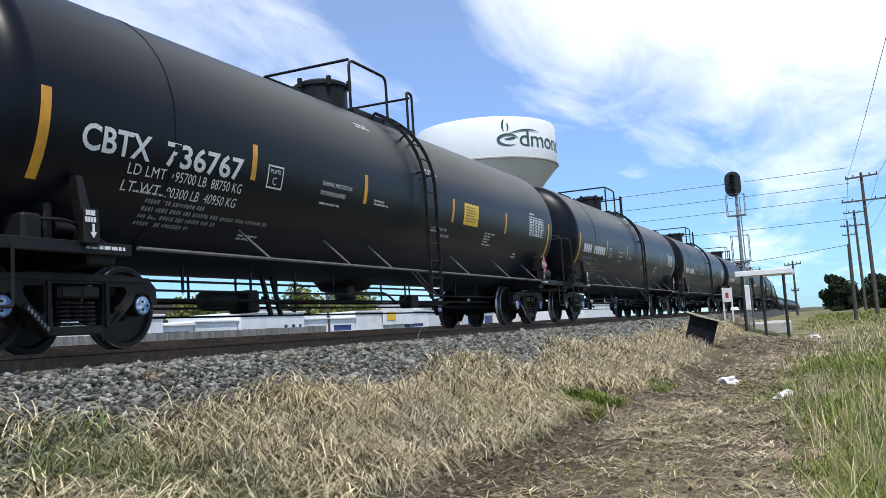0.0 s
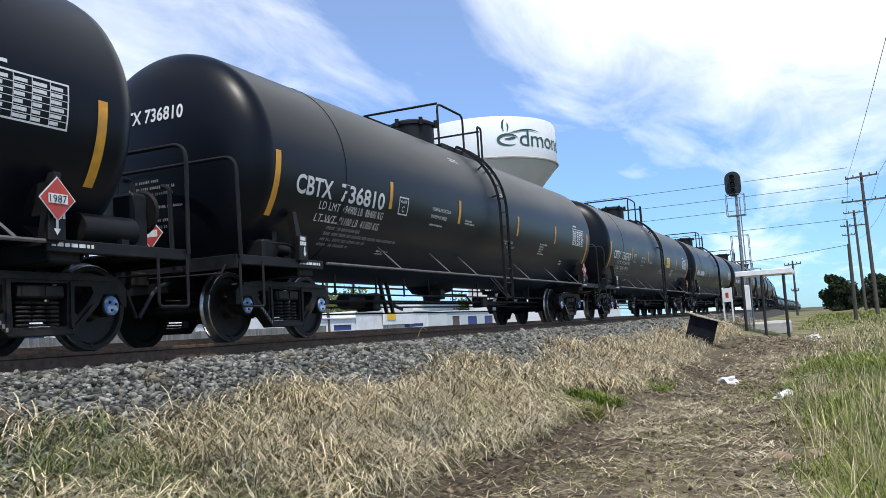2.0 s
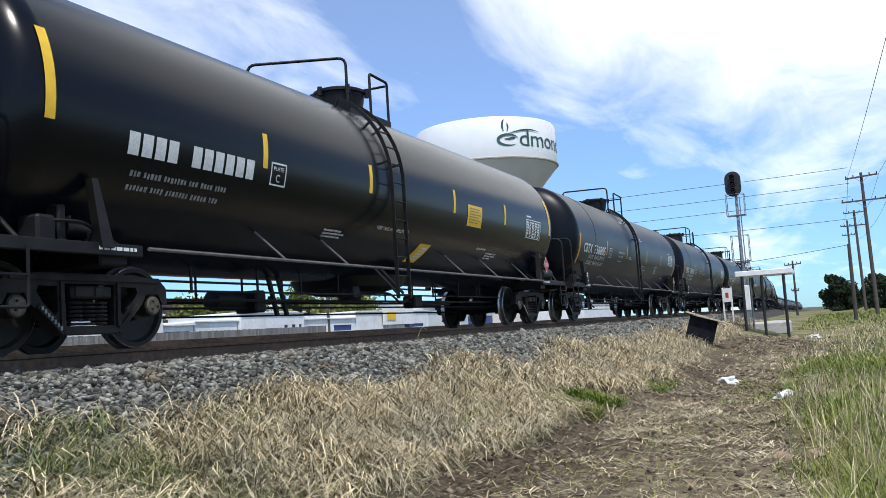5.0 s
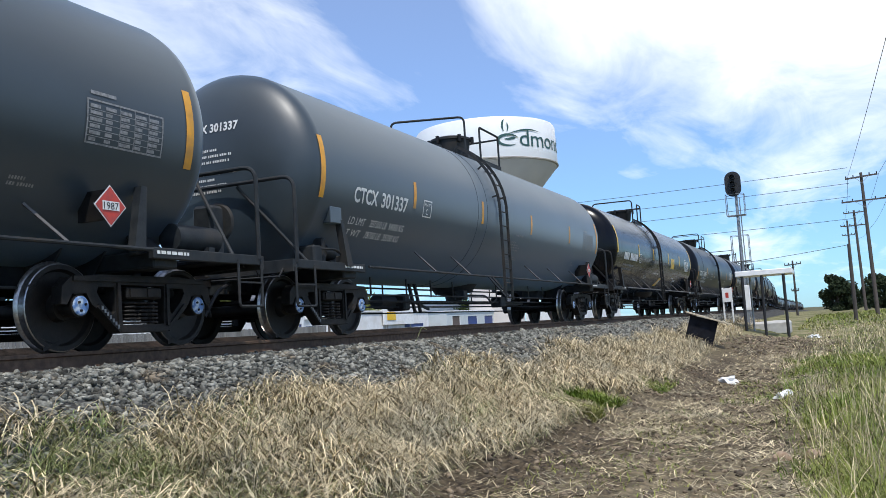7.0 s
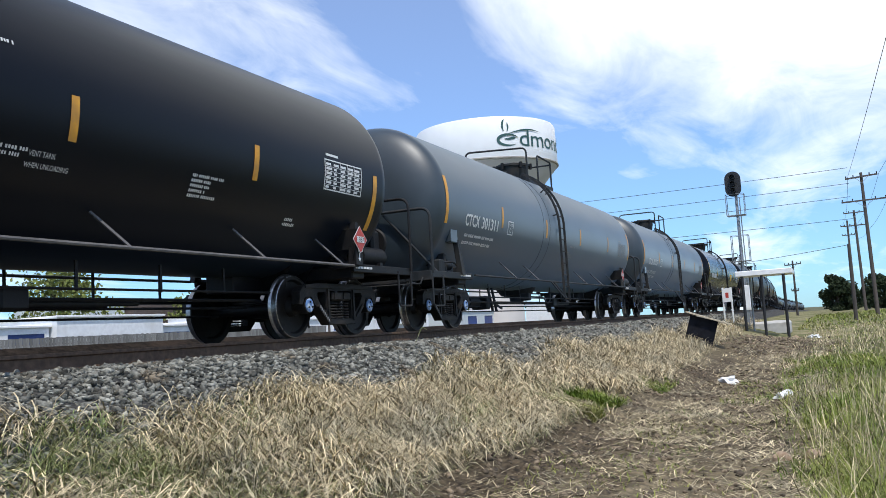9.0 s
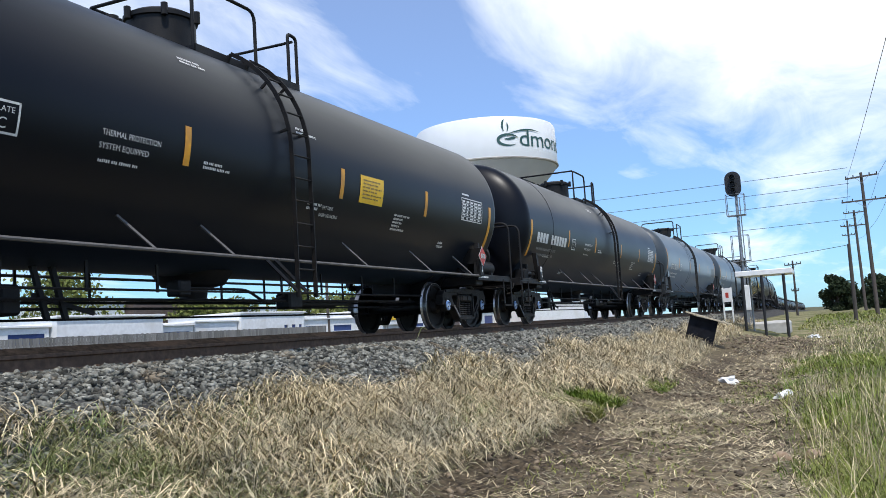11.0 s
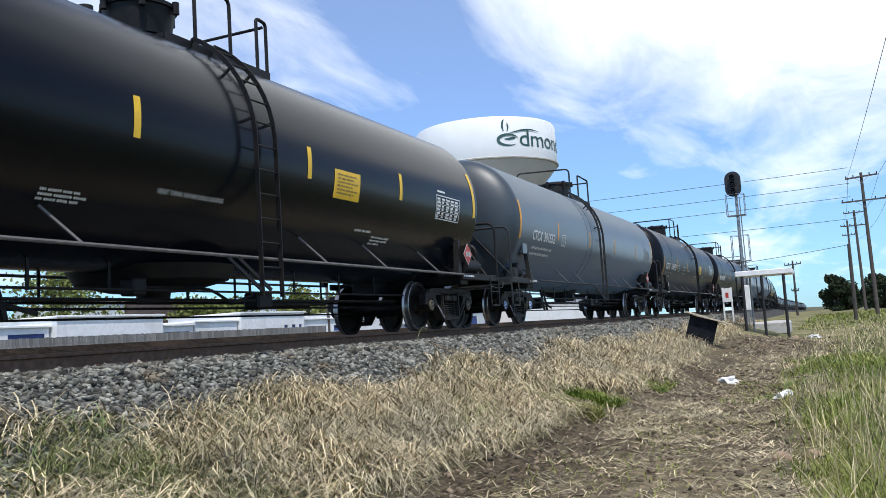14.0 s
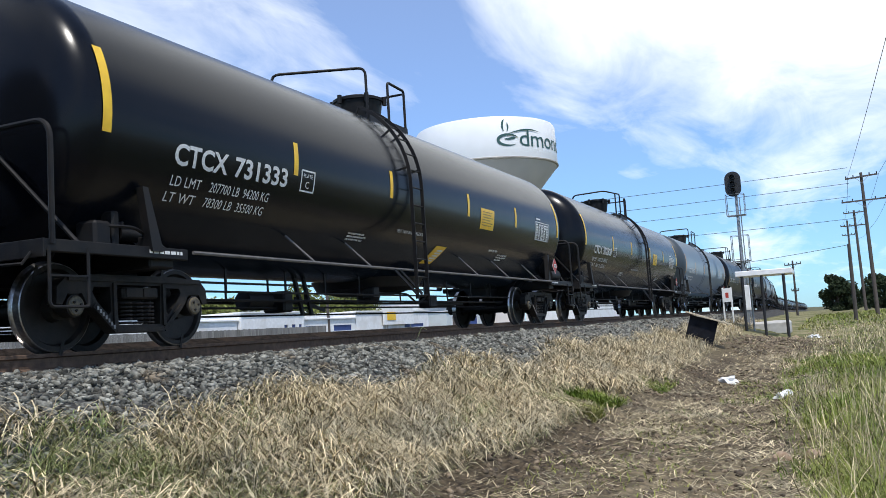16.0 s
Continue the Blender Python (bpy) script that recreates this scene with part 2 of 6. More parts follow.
def ground_material():
    """Bare dirt along the wheel track, thatch and grass beside it."""
    m = bpy.data.materials.new("dirt and thatch ground")
    m.use_nodes = True
    nt = m.node_tree
    N, L = nt.nodes.new, nt.links.new
    b = nt.nodes["Principled BSDF"]
    b.inputs["Roughness"].default_value = 0.95
    b.inputs["Specular IOR Level"].default_value = 0.2
    tc = N("ShaderNodeTexCoord")

    def noise_ramp(scale, detail, ca, cb, pa, pb, stretch=(1, 1, 1)):
        mp = N("ShaderNodeMapping"); mp.inputs["Scale"].default_value = stretch
        L(tc.outputs["Object"], mp.inputs[0])
        n = N("ShaderNodeTexNoise")
        n.inputs["Scale"].default_value, n.inputs["Detail"].default_value = scale, detail
        L(mp.outputs[0], n.inputs["Vector"])
        r = N("ShaderNodeValToRGB")
        r.color_ramp.elements[0].position, r.color_ramp.elements[1].position = pa, pb
        r.color_ramp.elements[0].color, r.color_ramp.elements[1].color = (*ca, 1), (*cb, 1)
        L(n.outputs["Fac"], r.inputs[0])
        return r.outputs[0], n.outputs["Fac"]

    def blend(fac, a, c):
        mx = N("ShaderNodeMix"); mx.data_type = "RGBA"
        L(fac, mx.inputs[0]); L(a, mx.inputs[6]); L(c, mx.inputs[7])
        return mx.outputs[2]

    dirt, f1 = noise_ramp(11, 12, (0.040, 0.030, 0.018), (0.25, 0.19, 0.112), 0.40, 0.66)
    dirt2, _ = noise_ramp(2.2, 6, (0.055, 0.042, 0.027), (0.20, 0.165, 0.105), 0.35, 0.6, (1, 0.4, 1))
    half = N("ShaderNodeValue"); half.outputs[0].default_value = 0.45
    dirt = blend(half.outputs[0], dirt, dirt2)
    # thatch is coloured darker to give shaded gaps between the blades
    thatch, _ = noise_ramp(14, 8, (0.050, 0.038, 0.022), (0.19, 0.15, 0.085), 0.38, 0.68, (2.0, 0.7, 1))
    green, _ = noise_ramp(5, 8, (0.035, 0.042, 0.012), (0.14, 0.13, 0.05), 0.35, 0.65)
    damp, _ = noise_ramp(16, 10, (0.022, 0.016, 0.010), (0.115, 0.085, 0.052), 0.36, 0.66, (1.6, 0.5, 1))
    sep = N("ShaderNodeSeparateXYZ")
    L(tc.outputs["Object"], sep.inputs[0])
    wob = N("ShaderNodeTexNoise"); wob.inputs["Scale"].default_value = 0.6; wob.inputs["Detail"].default_value = 6
    L(tc.outputs["Object"], wob.inputs["Vector"])
    wm = N("ShaderNodeMapRange"); wm.inputs["To Min"].default_value, wm.inputs["To Max"].default_value = -0.8, 0.8
    L(wob.outputs["Fac"], wm.inputs["Value"])
    xx = N("ShaderNodeMath"); xx.operation = "ADD"
    L(sep.outputs["X"], xx.inputs[0]); L(wm.outputs[0], xx.inputs[1])

    def step(src, a, c):
        r = N("ShaderNodeMapRange"); r.inputs["From Min"].default_value, r.inputs["From Max"].default_value = a, c
        L(src, r.inputs["Value"])
        return r.outputs[0]

    def mul(p, q):
        n = N("ShaderNodeMath"); n.operation = "MULTIPLY"
        L(p, n.inputs[0])
        if isinstance(q, float):
            n.inputs[1].default_value = q
        else:
            L(q, n.inputs[1])
        return n.outputs[0]

    def plus(p, q):
        n = N("ShaderNodeMath"); n.operation = "ADD"
        L(p, n.inputs[0]); L(q, n.inputs[1])
        return n.outputs[0]

    # churned, damper soil where wheels have run, broken up along the way
    churn = N("ShaderNodeTexNoise"); churn.inputs["Scale"].default_value = 0.9; churn.inputs["Detail"].default_value = 7
    cm = N("ShaderNodeMapping"); cm.inputs["Scale"].default_value = (1.4, 0.45, 1)
    L(tc.outputs["Object"], cm.inputs[0]); L(cm.outputs[0], churn.inputs["Vector"])
    rut = plus(mul(step(xx.outputs[0], 4.3, 4.8), step(xx.outputs[0], 5.9, 5.3)), mul(step(xx.outputs[0], 6.3, 6.7), step(xx.outputs[0], 7.4, 7.0)))
    dirt = blend(mul(rut, step(churn.outputs["Fac"], 0.36, 0.56)), dirt, damp)
    col = blend(step(xx.outputs[0], 4.2, 4.7), thatch, dirt)
    # the verge creeps in over the track further on
    vx = plus(xx.outputs[0], mul(step(sep.outputs["Y"], 8.0, 24.0), 1.1))
    col = blend(step(vx, 7.6, 8.2), col, green)
    far = step(sep.outputs["Y"], 34, 44)
    mixg, _ = noise_ramp(0.5, 8, (0.09, 0.10, 0.03), (0.25, 0.215, 0.12), 0.38, 0.62)
    col = blend(far, col, mixg)
    weeds, _ = noise_ramp(3, 8, (0.05, 0.055, 0.025), (0.14, 0.125, 0.07), 0.35, 0.65)
    col = blend(step(sep.outputs["X"], -2.0, -3.0), col, weeds)
    L(col, b.inputs["Base Color"])
    bp = N("ShaderNodeBump"); bp.inputs["Strength"].default_value, bp.inputs["Distance"].default_value = 0.9, 0.05
    L(f1, bp.inputs["Height"]); L(bp.outputs[0], b.inputs["Normal"])
    return m


GROUND = ground_material()


# ---------------- mesh helpers ----------------
def finish(bm, name, mats, smooth=False, sharp=None):
    bm.normal_update()
    me = bpy.data.meshes.new(name)
    bm.to_mesh(me)
    bm.free()
    for m in (mats if isinstance(mats, (list, tuple)) else [mats]):
        me.materials.append(m)
    if smooth:
        me.polygons.foreach_set("use_smooth", [True] * len(me.polygons))
        if sharp:
            me.set_sharp_from_angle(angle=radians(sharp))
    return me


def part(name, bm, material, parent, label="", smooth=False, sharp=35):
    """Links a bmesh (or a ready mesh) as one mesh object under a thing or a part."""
    me = bm if isinstance(bm, bpy.types.Mesh) else finish(bm, name, material, smooth, sharp)
    ob = new(name, me)
    ob.parent = parent
    if name == "stencil":
        tagged(ob, kind="stuff")
    if label:
        tagged(ob, label)
    return ob


def thing(name, label, category, group="", m=None, kind=""):
    ob = new(name)
    ob.empty_display_size = 0.3
    if m is not None:
        ob.matrix_world = m
    return tagged(ob, label, category, group, kind)


def box(bm, x0, y0, z0, x1, y1, z1, bev=0.0, slot=0):
    r = bmesh.ops.create_cube(bm, size=1, matrix=Matrix.LocRotScale(((x0 + x1) / 2, (y0 + y1) / 2, (z0 + z1) / 2), None, (abs(x1 - x0), abs(y1 - y0), abs(z1 - z0))))
    vs = r["verts"]
    faces = {f for v in vs for f in v.link_faces}
    for f in faces:
        f.material_index = slot
    if bev:
        bmesh.ops.bevel(bm, geom=list({e for v in vs for e in v.link_edges}), offset=bev, segments=1, affect="EDGES")
    return bm


def ring_pts(c, n, r, seg, ref=Vector((0, 0, 1))):
    n = Vector(n).normalized()
    if abs(n.dot(ref)) > 0.95:
        ref = Vector((1, 0, 0))
    u = n.cross(ref).normalized()
    v = n.cross(u)
    return [Vector(c) + r * (math.cos(2 * math.pi * k / seg) * u + math.sin(2 * math.pi * k / seg) * v) for k in range(seg)]


def tube(bm, pts, r, seg=8, cap=True, slot=0, radii=None):
    """A round bar along pts."""
    pts = [Vector(p) for p in pts]
    rings = []
    for i, p in enumerate(pts):
        d = (pts[min(i + 1, len(pts) - 1)] - pts[max(i - 1, 0)])
        rr = radii[i] if radii else r
        rings.append([bm.verts.new(q) for q in ring_pts(p, d, rr, seg)])
    for a, b in zip(rings, rings[1:]):
        off = min(range(seg), key=lambda k: (a[0].co - b[k].co).length)
        for k in range(seg):
            f = bm.faces.new((a[k], a[(k + 1) % seg], b[(k + 1 + off) % seg], b[(k + off) % seg]))
            f.material_index = slot
    if cap:
        for rg in (rings[0], rings[-1]):
            f = bm.faces.new(rg)
            f.material_index = slot
    bmesh.ops.recalc_face_normals(bm, faces=bm.faces[:])
    return bm


def rounded(pts, r=0.12, n=4):
    """The polyline pts with its inner corners rounded."""
    pts = [Vector(p) for p in pts]
    out = [pts[0]]
    for a, b, c in zip(pts, pts[1:], pts[2:]):
        u, v = (a - b), (c - b)
        k = min(r, u.length * 0.45, v.length * 0.45)
        p, q = b + u.normalized() * k, b + v.normalized() * k
        for i in range(n + 1):
            t = i / n
            out.append((1 - t) ** 2 * p + 2 * t * (1 - t) * b + t * t * q)
    return out + [pts[-1]]


def beam(bm, a, b, w, h, slot=0, side=Vector((1, 0, 0))):
    """A bar of rectangular section from a to b, w along side, h across."""
    a, b = Vector(a), Vector(b)
    d = (b - a).normalized()
    s = (side - d * side.dot(d)).normalized()
    t = d.cross(s)
    vs = [bm.verts.new(p + s * w / 2 * i + t * h / 2 * j) for p in (a, b) for i, j in ((-1, -1), (1, -1), (1, 1), (-1, 1))]
    for q in ((0, 1, 2, 3), (7, 6, 5, 4), (0, 4, 5, 1), (1, 5, 6, 2), (2, 6, 7, 3), (3, 7, 4, 0)):
        f = bm.faces.new([vs[k] for k in q])
        f.material_index = slot
    bmesh.ops.recalc_face_normals(bm, faces=bm.faces[:])
    return bm


def lathe(bm, prof, seg=32, axis="X", slots=None, origin=(0, 0, 0)):
    """Turns the profile (along, radius) about an axis."""
    o = Vector(origin)
    rings = []
    for a, r in prof:
        ring = []
        for k in range(seg):
            c, s = math.cos(2 * math.pi * k / seg) * r, math.sin(2 * math.pi * k / seg) * r
            ring.append(bm.verts.new(o + Vector({"X": (a, c, s), "Y": (c, a, s), "Z": (c, s, a)}[axis])))
        rings.append(ring)
    for i, (p, q) in enumerate(zip(rings, rings[1:])):
        for k in range(seg):
            f = bm.faces.new((p[k], p[(k + 1) % seg], q[(k + 1) % seg], q[k]))
            f.material_index = slots[i] if slots else 0
    for rg, i in ((rings[0], 0), (rings[-1], -1)):
        if prof[i][1] > 1e-4:
            f = bm.faces.new(rg)
            f.material_index = slots[i] if slots else 0
    bmesh.ops.remove_doubles(bm, verts=bm.verts[:], dist=1e-5)
    bmesh.ops.recalc_face_normals(bm, faces=bm.faces[:])
    return bm


LETTERS = {}


def text_flat(string, size, spacing=1.0, width=None, bold=0.0):
    """The built-in letters as flat geometry: a bmesh in x, y from the origin."""
    key = (string, size, spacing, bold)
    if key in LETTERS:
        bm = bmesh.new()
        vs = [bm.verts.new(c) for c in LETTERS[key][0]]
        for f in LETTERS[key][1]:
            bm.faces.new([vs[i] for i in f])
        return stretch_to(bm, width)
    cu = bpy.data.curves.new("t", "FONT")
    cu.body, cu.size, cu.space_character, cu.offset = string, size, spacing, bold
    cu.resolution_u = 3
    ob = bpy.data.objects.new("t", cu)
    scene.collection.objects.link(ob)
    me = bpy.data.meshes.new_from_object(ob.evaluated_get(bpy.context.evaluated_depsgraph_get()))
    bpy.data.objects.remove(ob)
    bpy.data.curves.remove(cu)
    LETTERS[key] = ([tuple(v.co) for v in me.vertices], [tuple(p.vertices) for p in me.polygons])
    bpy.data.meshes.remove(me)
    return text_flat(string, size, spacing, width, bold)


def stretch_to(bm, width):
    x0, x1 = min(v.co.x for v in bm.verts), max(v.co.x for v in bm.verts)
    k = (width / (x1 - x0)) if width else 1.0
    for v in bm.verts:
        v.co.x = (v.co.x - x0) * k
    return bm


for letters in ("CBTX", "736767", "736810", "736805", "736752"):
    text_flat(letters, 0.36, 1.0, None, 0.008).free()
for letters in ("301337", "301311", "301552", "CTCX"):
    text_flat(letters, 0.32, 1.0, None, 0.008).free()
for letters in ("CTCX", "302808", "731333"):
    text_flat(letters, 0.33, 1.0, None, 0.008).free()
for letters in ("CBTX 736767", "CBTX 736810", "CBTX 736805", "CBTX 736752", "CTCX 301337", "CTCX 301311", "CTCX 301552"):
    text_flat(letters, 0.25, 1.05, None, 0.006).free()
for letters in ("CTCX 301337", "CTCX 301311", "CTCX 301552"):
    text_flat(letters, 0.17, 1.05, None, 0.006).free()
for letters in ("CTCX 302808", "CTCX 731333"):
    text_flat(letters, 0.22, 1.05, None, 0.006).free()
for letters in ("THERMAL PROTECTION", "SYSTEM EQUIPPED", "VENT TANK WHEN UNLOADING"):
    text_flat(letters, 0.085).free()
for letters in ("VENT TANK", "WHEN UNLOADING"):
    text_flat(letters, 0.075).free()
text_flat("C", 0.14).free(), text_flat("PLATE", 0.075).free(), text_flat("dmond", 3.9, 0.95).free(), text_flat("a", 2.2).free(), text_flat("1987", 0.10).free()
for letters in ("LD LMT", "LT WT"):
    text_flat(letters, 0.17, 1.05).free()
for letters in ("195700 LB  88750 KG", "90300 LB  40950 KG", "194900 LB  88400 KG", "91100 LB  41300 KG", "195100 LB  88430 KG", "90900 LB  41250 KG", "207000 LB  93850 KG", "79000 LB  35850 KG", "207700 LB  94200 KG", "78300 LB  35500 KG", "207300 LB  94000 KG", "78700 LB  35700 KG"):
    text_flat(letters, 0.17, 1.02).free()


def slices(bm, step):
    ys = [v.co.y for v in bm.verts]
    y = min(ys) + step
    while y < max(ys):
        bmesh.ops.bisect_plane(bm, geom=bm.verts[:] + bm.edges[:] + bm.faces[:], plane_co=(0, y, 0), plane_no=(0, 1, 0))
        y += step


# ---------------- the train's way ----------------
R, ZC, XC = 1.51, 2.422, 0.09         # the tank: radius, height and set of its middle
BENDS = [(72.0, 130.0, 0.0, 0.058), (130.0, 230.0, 0.058, 0.058), (230.0, 380.0, 0.058, 0.010), (380.0, 5000.0, 0.010, 0.010)]
FALL0, FALL = 200.0, 0.005


def track(y):
    """Place, heading and slope of the track's middle at a run of y metres: straight, then swinging gently left and falling."""
    x, a = 0.0, 0.0
    for y0, y1, h0, h1 in BENDS:
        if y > y0:
            u = min(y, y1) - y0
            a = h0 + (h1 - h0) * u / (y1 - y0)
            x -= (h0 + a) / 2 * u
    z = -FALL * max(0.0, y - FALL0)
    return Vector((x, y, z)), a, (-FALL if y > FALL0 else 0.0)


# how far the train has run, by seconds
RUN = [(0, 0), (0.5, 5.65), (1, 11.18), (1.5, 16.27), (2, 21.88), (2.5, 27.03), (3, 32.74), (3.5, 38.41), (4, 43.54), (4.2, 45.63),
       (4.6, 50.1), (5.0, 54.65), (5.5, 60.35), (6.0, 66.05), (6.3, 69.4), (6.5, 71.53), (7, 77.4), (7.5, 82.72), (8, 88.42), (8.5, 94.05), (9, 99.75), (9.2, 102.0),
       (9.6, 106.5), (10, 111.1), (10.5, 116.85), (11, 122.7), (11.3, 126.31), (11.5, 128.54), (12, 134.03), (12.5, 140.1), (13, 146.2), (13.5, 151.9), (14, 158.0),
       (14.5, 163.65), (15, 169.9), (15.5, 176.15), (16, 181.74)]


def run_at(t):
    for (a, p), (b, q) in zip(RUN, RUN[1:]):
        if t <= b:
            return p + (q - p) * (t - a) / (b - a)
    return RUN[-1][1]


def car_pose(y):
    p, a, s = track(y)
    return Matrix.Translation(p) @ pose(0, 0, 0, math.degrees(s), 0, math.degrees(a))


SCENE_CARS = []      # (car, y of its middle at the start, spins)
WHEELS = []          # (wheelset, its home pose)


# ---------------- tank cars ----------------
HALF = 9.1
S0, S1 = 1.10, 16.52          # where the straight shell begins and ends
HEAD = 0.52
FRONTB = 2.17               # the front bracket of the satin black cars, from the front coupler
PLAC = 15.88                 # their front placard
RA = 0.457                  # wheel radius


def S(s):
    return s - HALF


def shell(s, z, off=0.006):
    """The point of the tank's near side at run s and height z, off metres proud."""
    a = math.asin(max(-1, min(1, (z - ZC) / R)))
    return Vector((XC + (R + off) * math.cos(a), S(s), ZC + (R + off) * math.sin(a)))


def wrap(bm, s, z, off=0.006, step=0.07):
    """Bends flat geometry (x along the car, y up) onto the tank's near side from (s, z)."""
    slices(bm, step)
    a0 = math.asin((z - ZC) / R)
    for v in bm.verts:
        a = a0 + v.co.y / R
        v.co = Vector((XC + (R + off) * math.cos(a), S(s) + v.co.x, ZC + (R + off) * math.sin(a)))
    bmesh.ops.recalc_face_normals(bm, faces=bm.faces[:])
    for f in bm.faces:
        if f.normal.x < 0:
            f.normal_flip()
    return bm


def on_head(bm, x, z, off=0.008):
    """Bends flat geometry onto the rear head; x runs from the far to the near side."""
    slices(bm, 0.08)
    for v in bm.verts:
        px, pz = x + v.co.x, z + v.co.y
        q = min(0.98, math.hypot(px - XC, pz - ZC) / R)
        v.co = Vector((px, S(S0) - HEAD * math.sqrt(1 - q ** 2.4) - off, pz))
    bmesh.ops.recalc_face_normals(bm, faces=bm.faces[:])
    return bm


def rect(bm, x0, y0, x1, y1, slot=0):
    f = bm.faces.new([bm.verts.new((x, y, 0)) for x, y in ((x0, y0), (x1, y0), (x1, y1), (x0, y1))])
    f.material_index = slot
    return bm


def bar_lines(rows, h, gap, seed, lead=0.0):
    """Rows of unreadable stencil as short bars: rows are widths, from the top down."""
    rnd = random.Random(seed)
    bm = bmesh.new()
    for i, w in enumerate(rows):
        x = rnd.uniform(0, lead)
        left = rnd.randint(3, 8)
        while x + 0.5 * h < w:
            k = h * rnd.uniform(0.42, 0.62)
            rect(bm, x, -i * (h + gap) - h * rnd.uniform(0.85, 1.0), x + k, -i * (h + gap) - h * rnd.uniform(0, 0.15))
            left -= 1
            x += k + 0.26 * h
            if not left:
                left = rnd.randint(3, 8)
                x += 0.5 * h
    return bm


def strip(s, z0, z1, w=0.10):
    bm = bmesh.new()
    rect(bm, 0, 0, w, R * (math.asin((z1 - ZC) / R) - math.asin((z0 - ZC) / R)))
    return wrap(bm, s - w / 2, z0, 0.005)


def tank_mesh(band, end=S1):
    """The shell with dished heads; band: run of a raised girth band."""
    bm = bmesh.new()
    prof = []
    for k in range(11):
        q = math.sin(math.pi / 2 * k / 10)
        prof.append((S(S0) - HEAD * (1 - q ** 2.4) ** 0.5, max(R * q, 0.0)))
    prof += [(S(S0) + 0.04, R), (S(S0) + 0.08, R), (S(S0) + 0.12, R)]
    for s in band:
        prof += [(S(s) - 0.05, R), (S(s) - 0.048, R + 0.007), (S(s) + 0.048, R + 0.007), (S(s) + 0.05, R)]
    prof += [(S(end) - (y - S(S0)), r) for y, r in reversed(prof[:14])]
    lathe(bm, prof, 72, "Y", origin=(XC, 0, ZC))
    return finish(bm, "tank", None, True, 40)


def side_frame_mesh(sx):
    """One cast truck side: a plate with window openings, pedestals and a spring nest."""
    x = 0.99 * sx
    half = [(0.36, 0.165), (0.62, 0.40), (0.73, 0.47), (0.80, 0.585), (0.98, 0.585), (1.05, 0.47), (1.12, 0.48), (1.11, 0.65), (1.0, 0.75), (0.6, 0.785)]
    outline = half + [(-a, b) for a, b in reversed(half)]
    holes = [[(0.42, 0.655), (0.64, 0.655), (0.665, 0.60), (0.60, 0.50), (0.45, 0.36), (0.41, 0.40)]]
    holes.append([(-a, b) for a, b in holes[0]])
    holes.append([(-0.31, 0.255), (0.31, 0.255), (0.33, 0.68), (-0.33, 0.68)])
    bm = bmesh.new()
    for loop in [outline] + holes:
        vs = [bm.verts.new((x - 0.07, a, b)) for a, b in loop]
        for p, q in zip(vs, vs[1:] + vs[:1]):
            bm.edges.new((p, q))
    bmesh.ops.triangle_fill(bm, edges=bm.edges[:], use_beauty=True)
    r = bmesh.ops.extrude_face_region(bm, geom=bm.faces[:])
    bmesh.ops.translate(bm, vec=(0.14, 0, 0), verts=[v for v in r["geom"] if isinstance(v, bmesh.types.BMVert)])
    bmesh.ops.recalc_face_normals(bm, faces=bm.faces[:])
    xo = x + 0.07 * sx
    for a, b in (((-0.98, 0.735), (0.98, 0.735)), ((0.66, 0.46), (0.36, 0.19)), ((-0.66, 0.46), (-0.36, 0.19)), ((-0.36, 0.20), (0.36, 0.20))):     # raised ribs
        beam(bm, (xo, *a), (xo, *b), 0.05, 0.05)
    for k in (-1, 1):
        beam(bm, (xo, 0.37 * k, 0.70), (xo, 0.37 * k, 0.24), 0.05, 0.045)
        box(bm, x - 0.06, 0.80 * k - 0.02, 0.565, x + 0.06, 0.98 * k + 0.02, 0.63, 0.012)
    for k in range(7):                                                           # cast figures on the sloping arm
        q = k / 6
        box(bm, xo + 0.028 * sx, -0.62 + 0.22 * q - 0.012, 0.435 - 0.20 * q - 0.02, xo + 0.034 * sx, -0.62 + 0.22 * q + 0.012, 0.435 - 0.20 * q + 0.02, slot=1)
    box(bm, x - 0.10, -0.27, 0.53, x + 0.10, 0.27, 0.655, 0.02)                  # bolster end
    for k in (-0.13, 0.13):
        box(bm, x + sx * 0.10, k - 0.10, 0.55, x + sx * 0.115, k + 0.10, 0.64)
    for i in range(3):                                                           # coil springs
        y = (i - 1) * 0.165
        for j in range(6):
            z = 0.275 + j * 0.042
            lathe(bm, [(z - 0.012, 0.060), (z - 0.012, 0.080), (z, 0.086), (z + 0.012, 0.080), (z + 0.012, 0.060)], 10, "Z", origin=(x + 0.01 * sx, y, 0))
    return finish(bm, "side_frame", [CAST, FADED], True, 30)


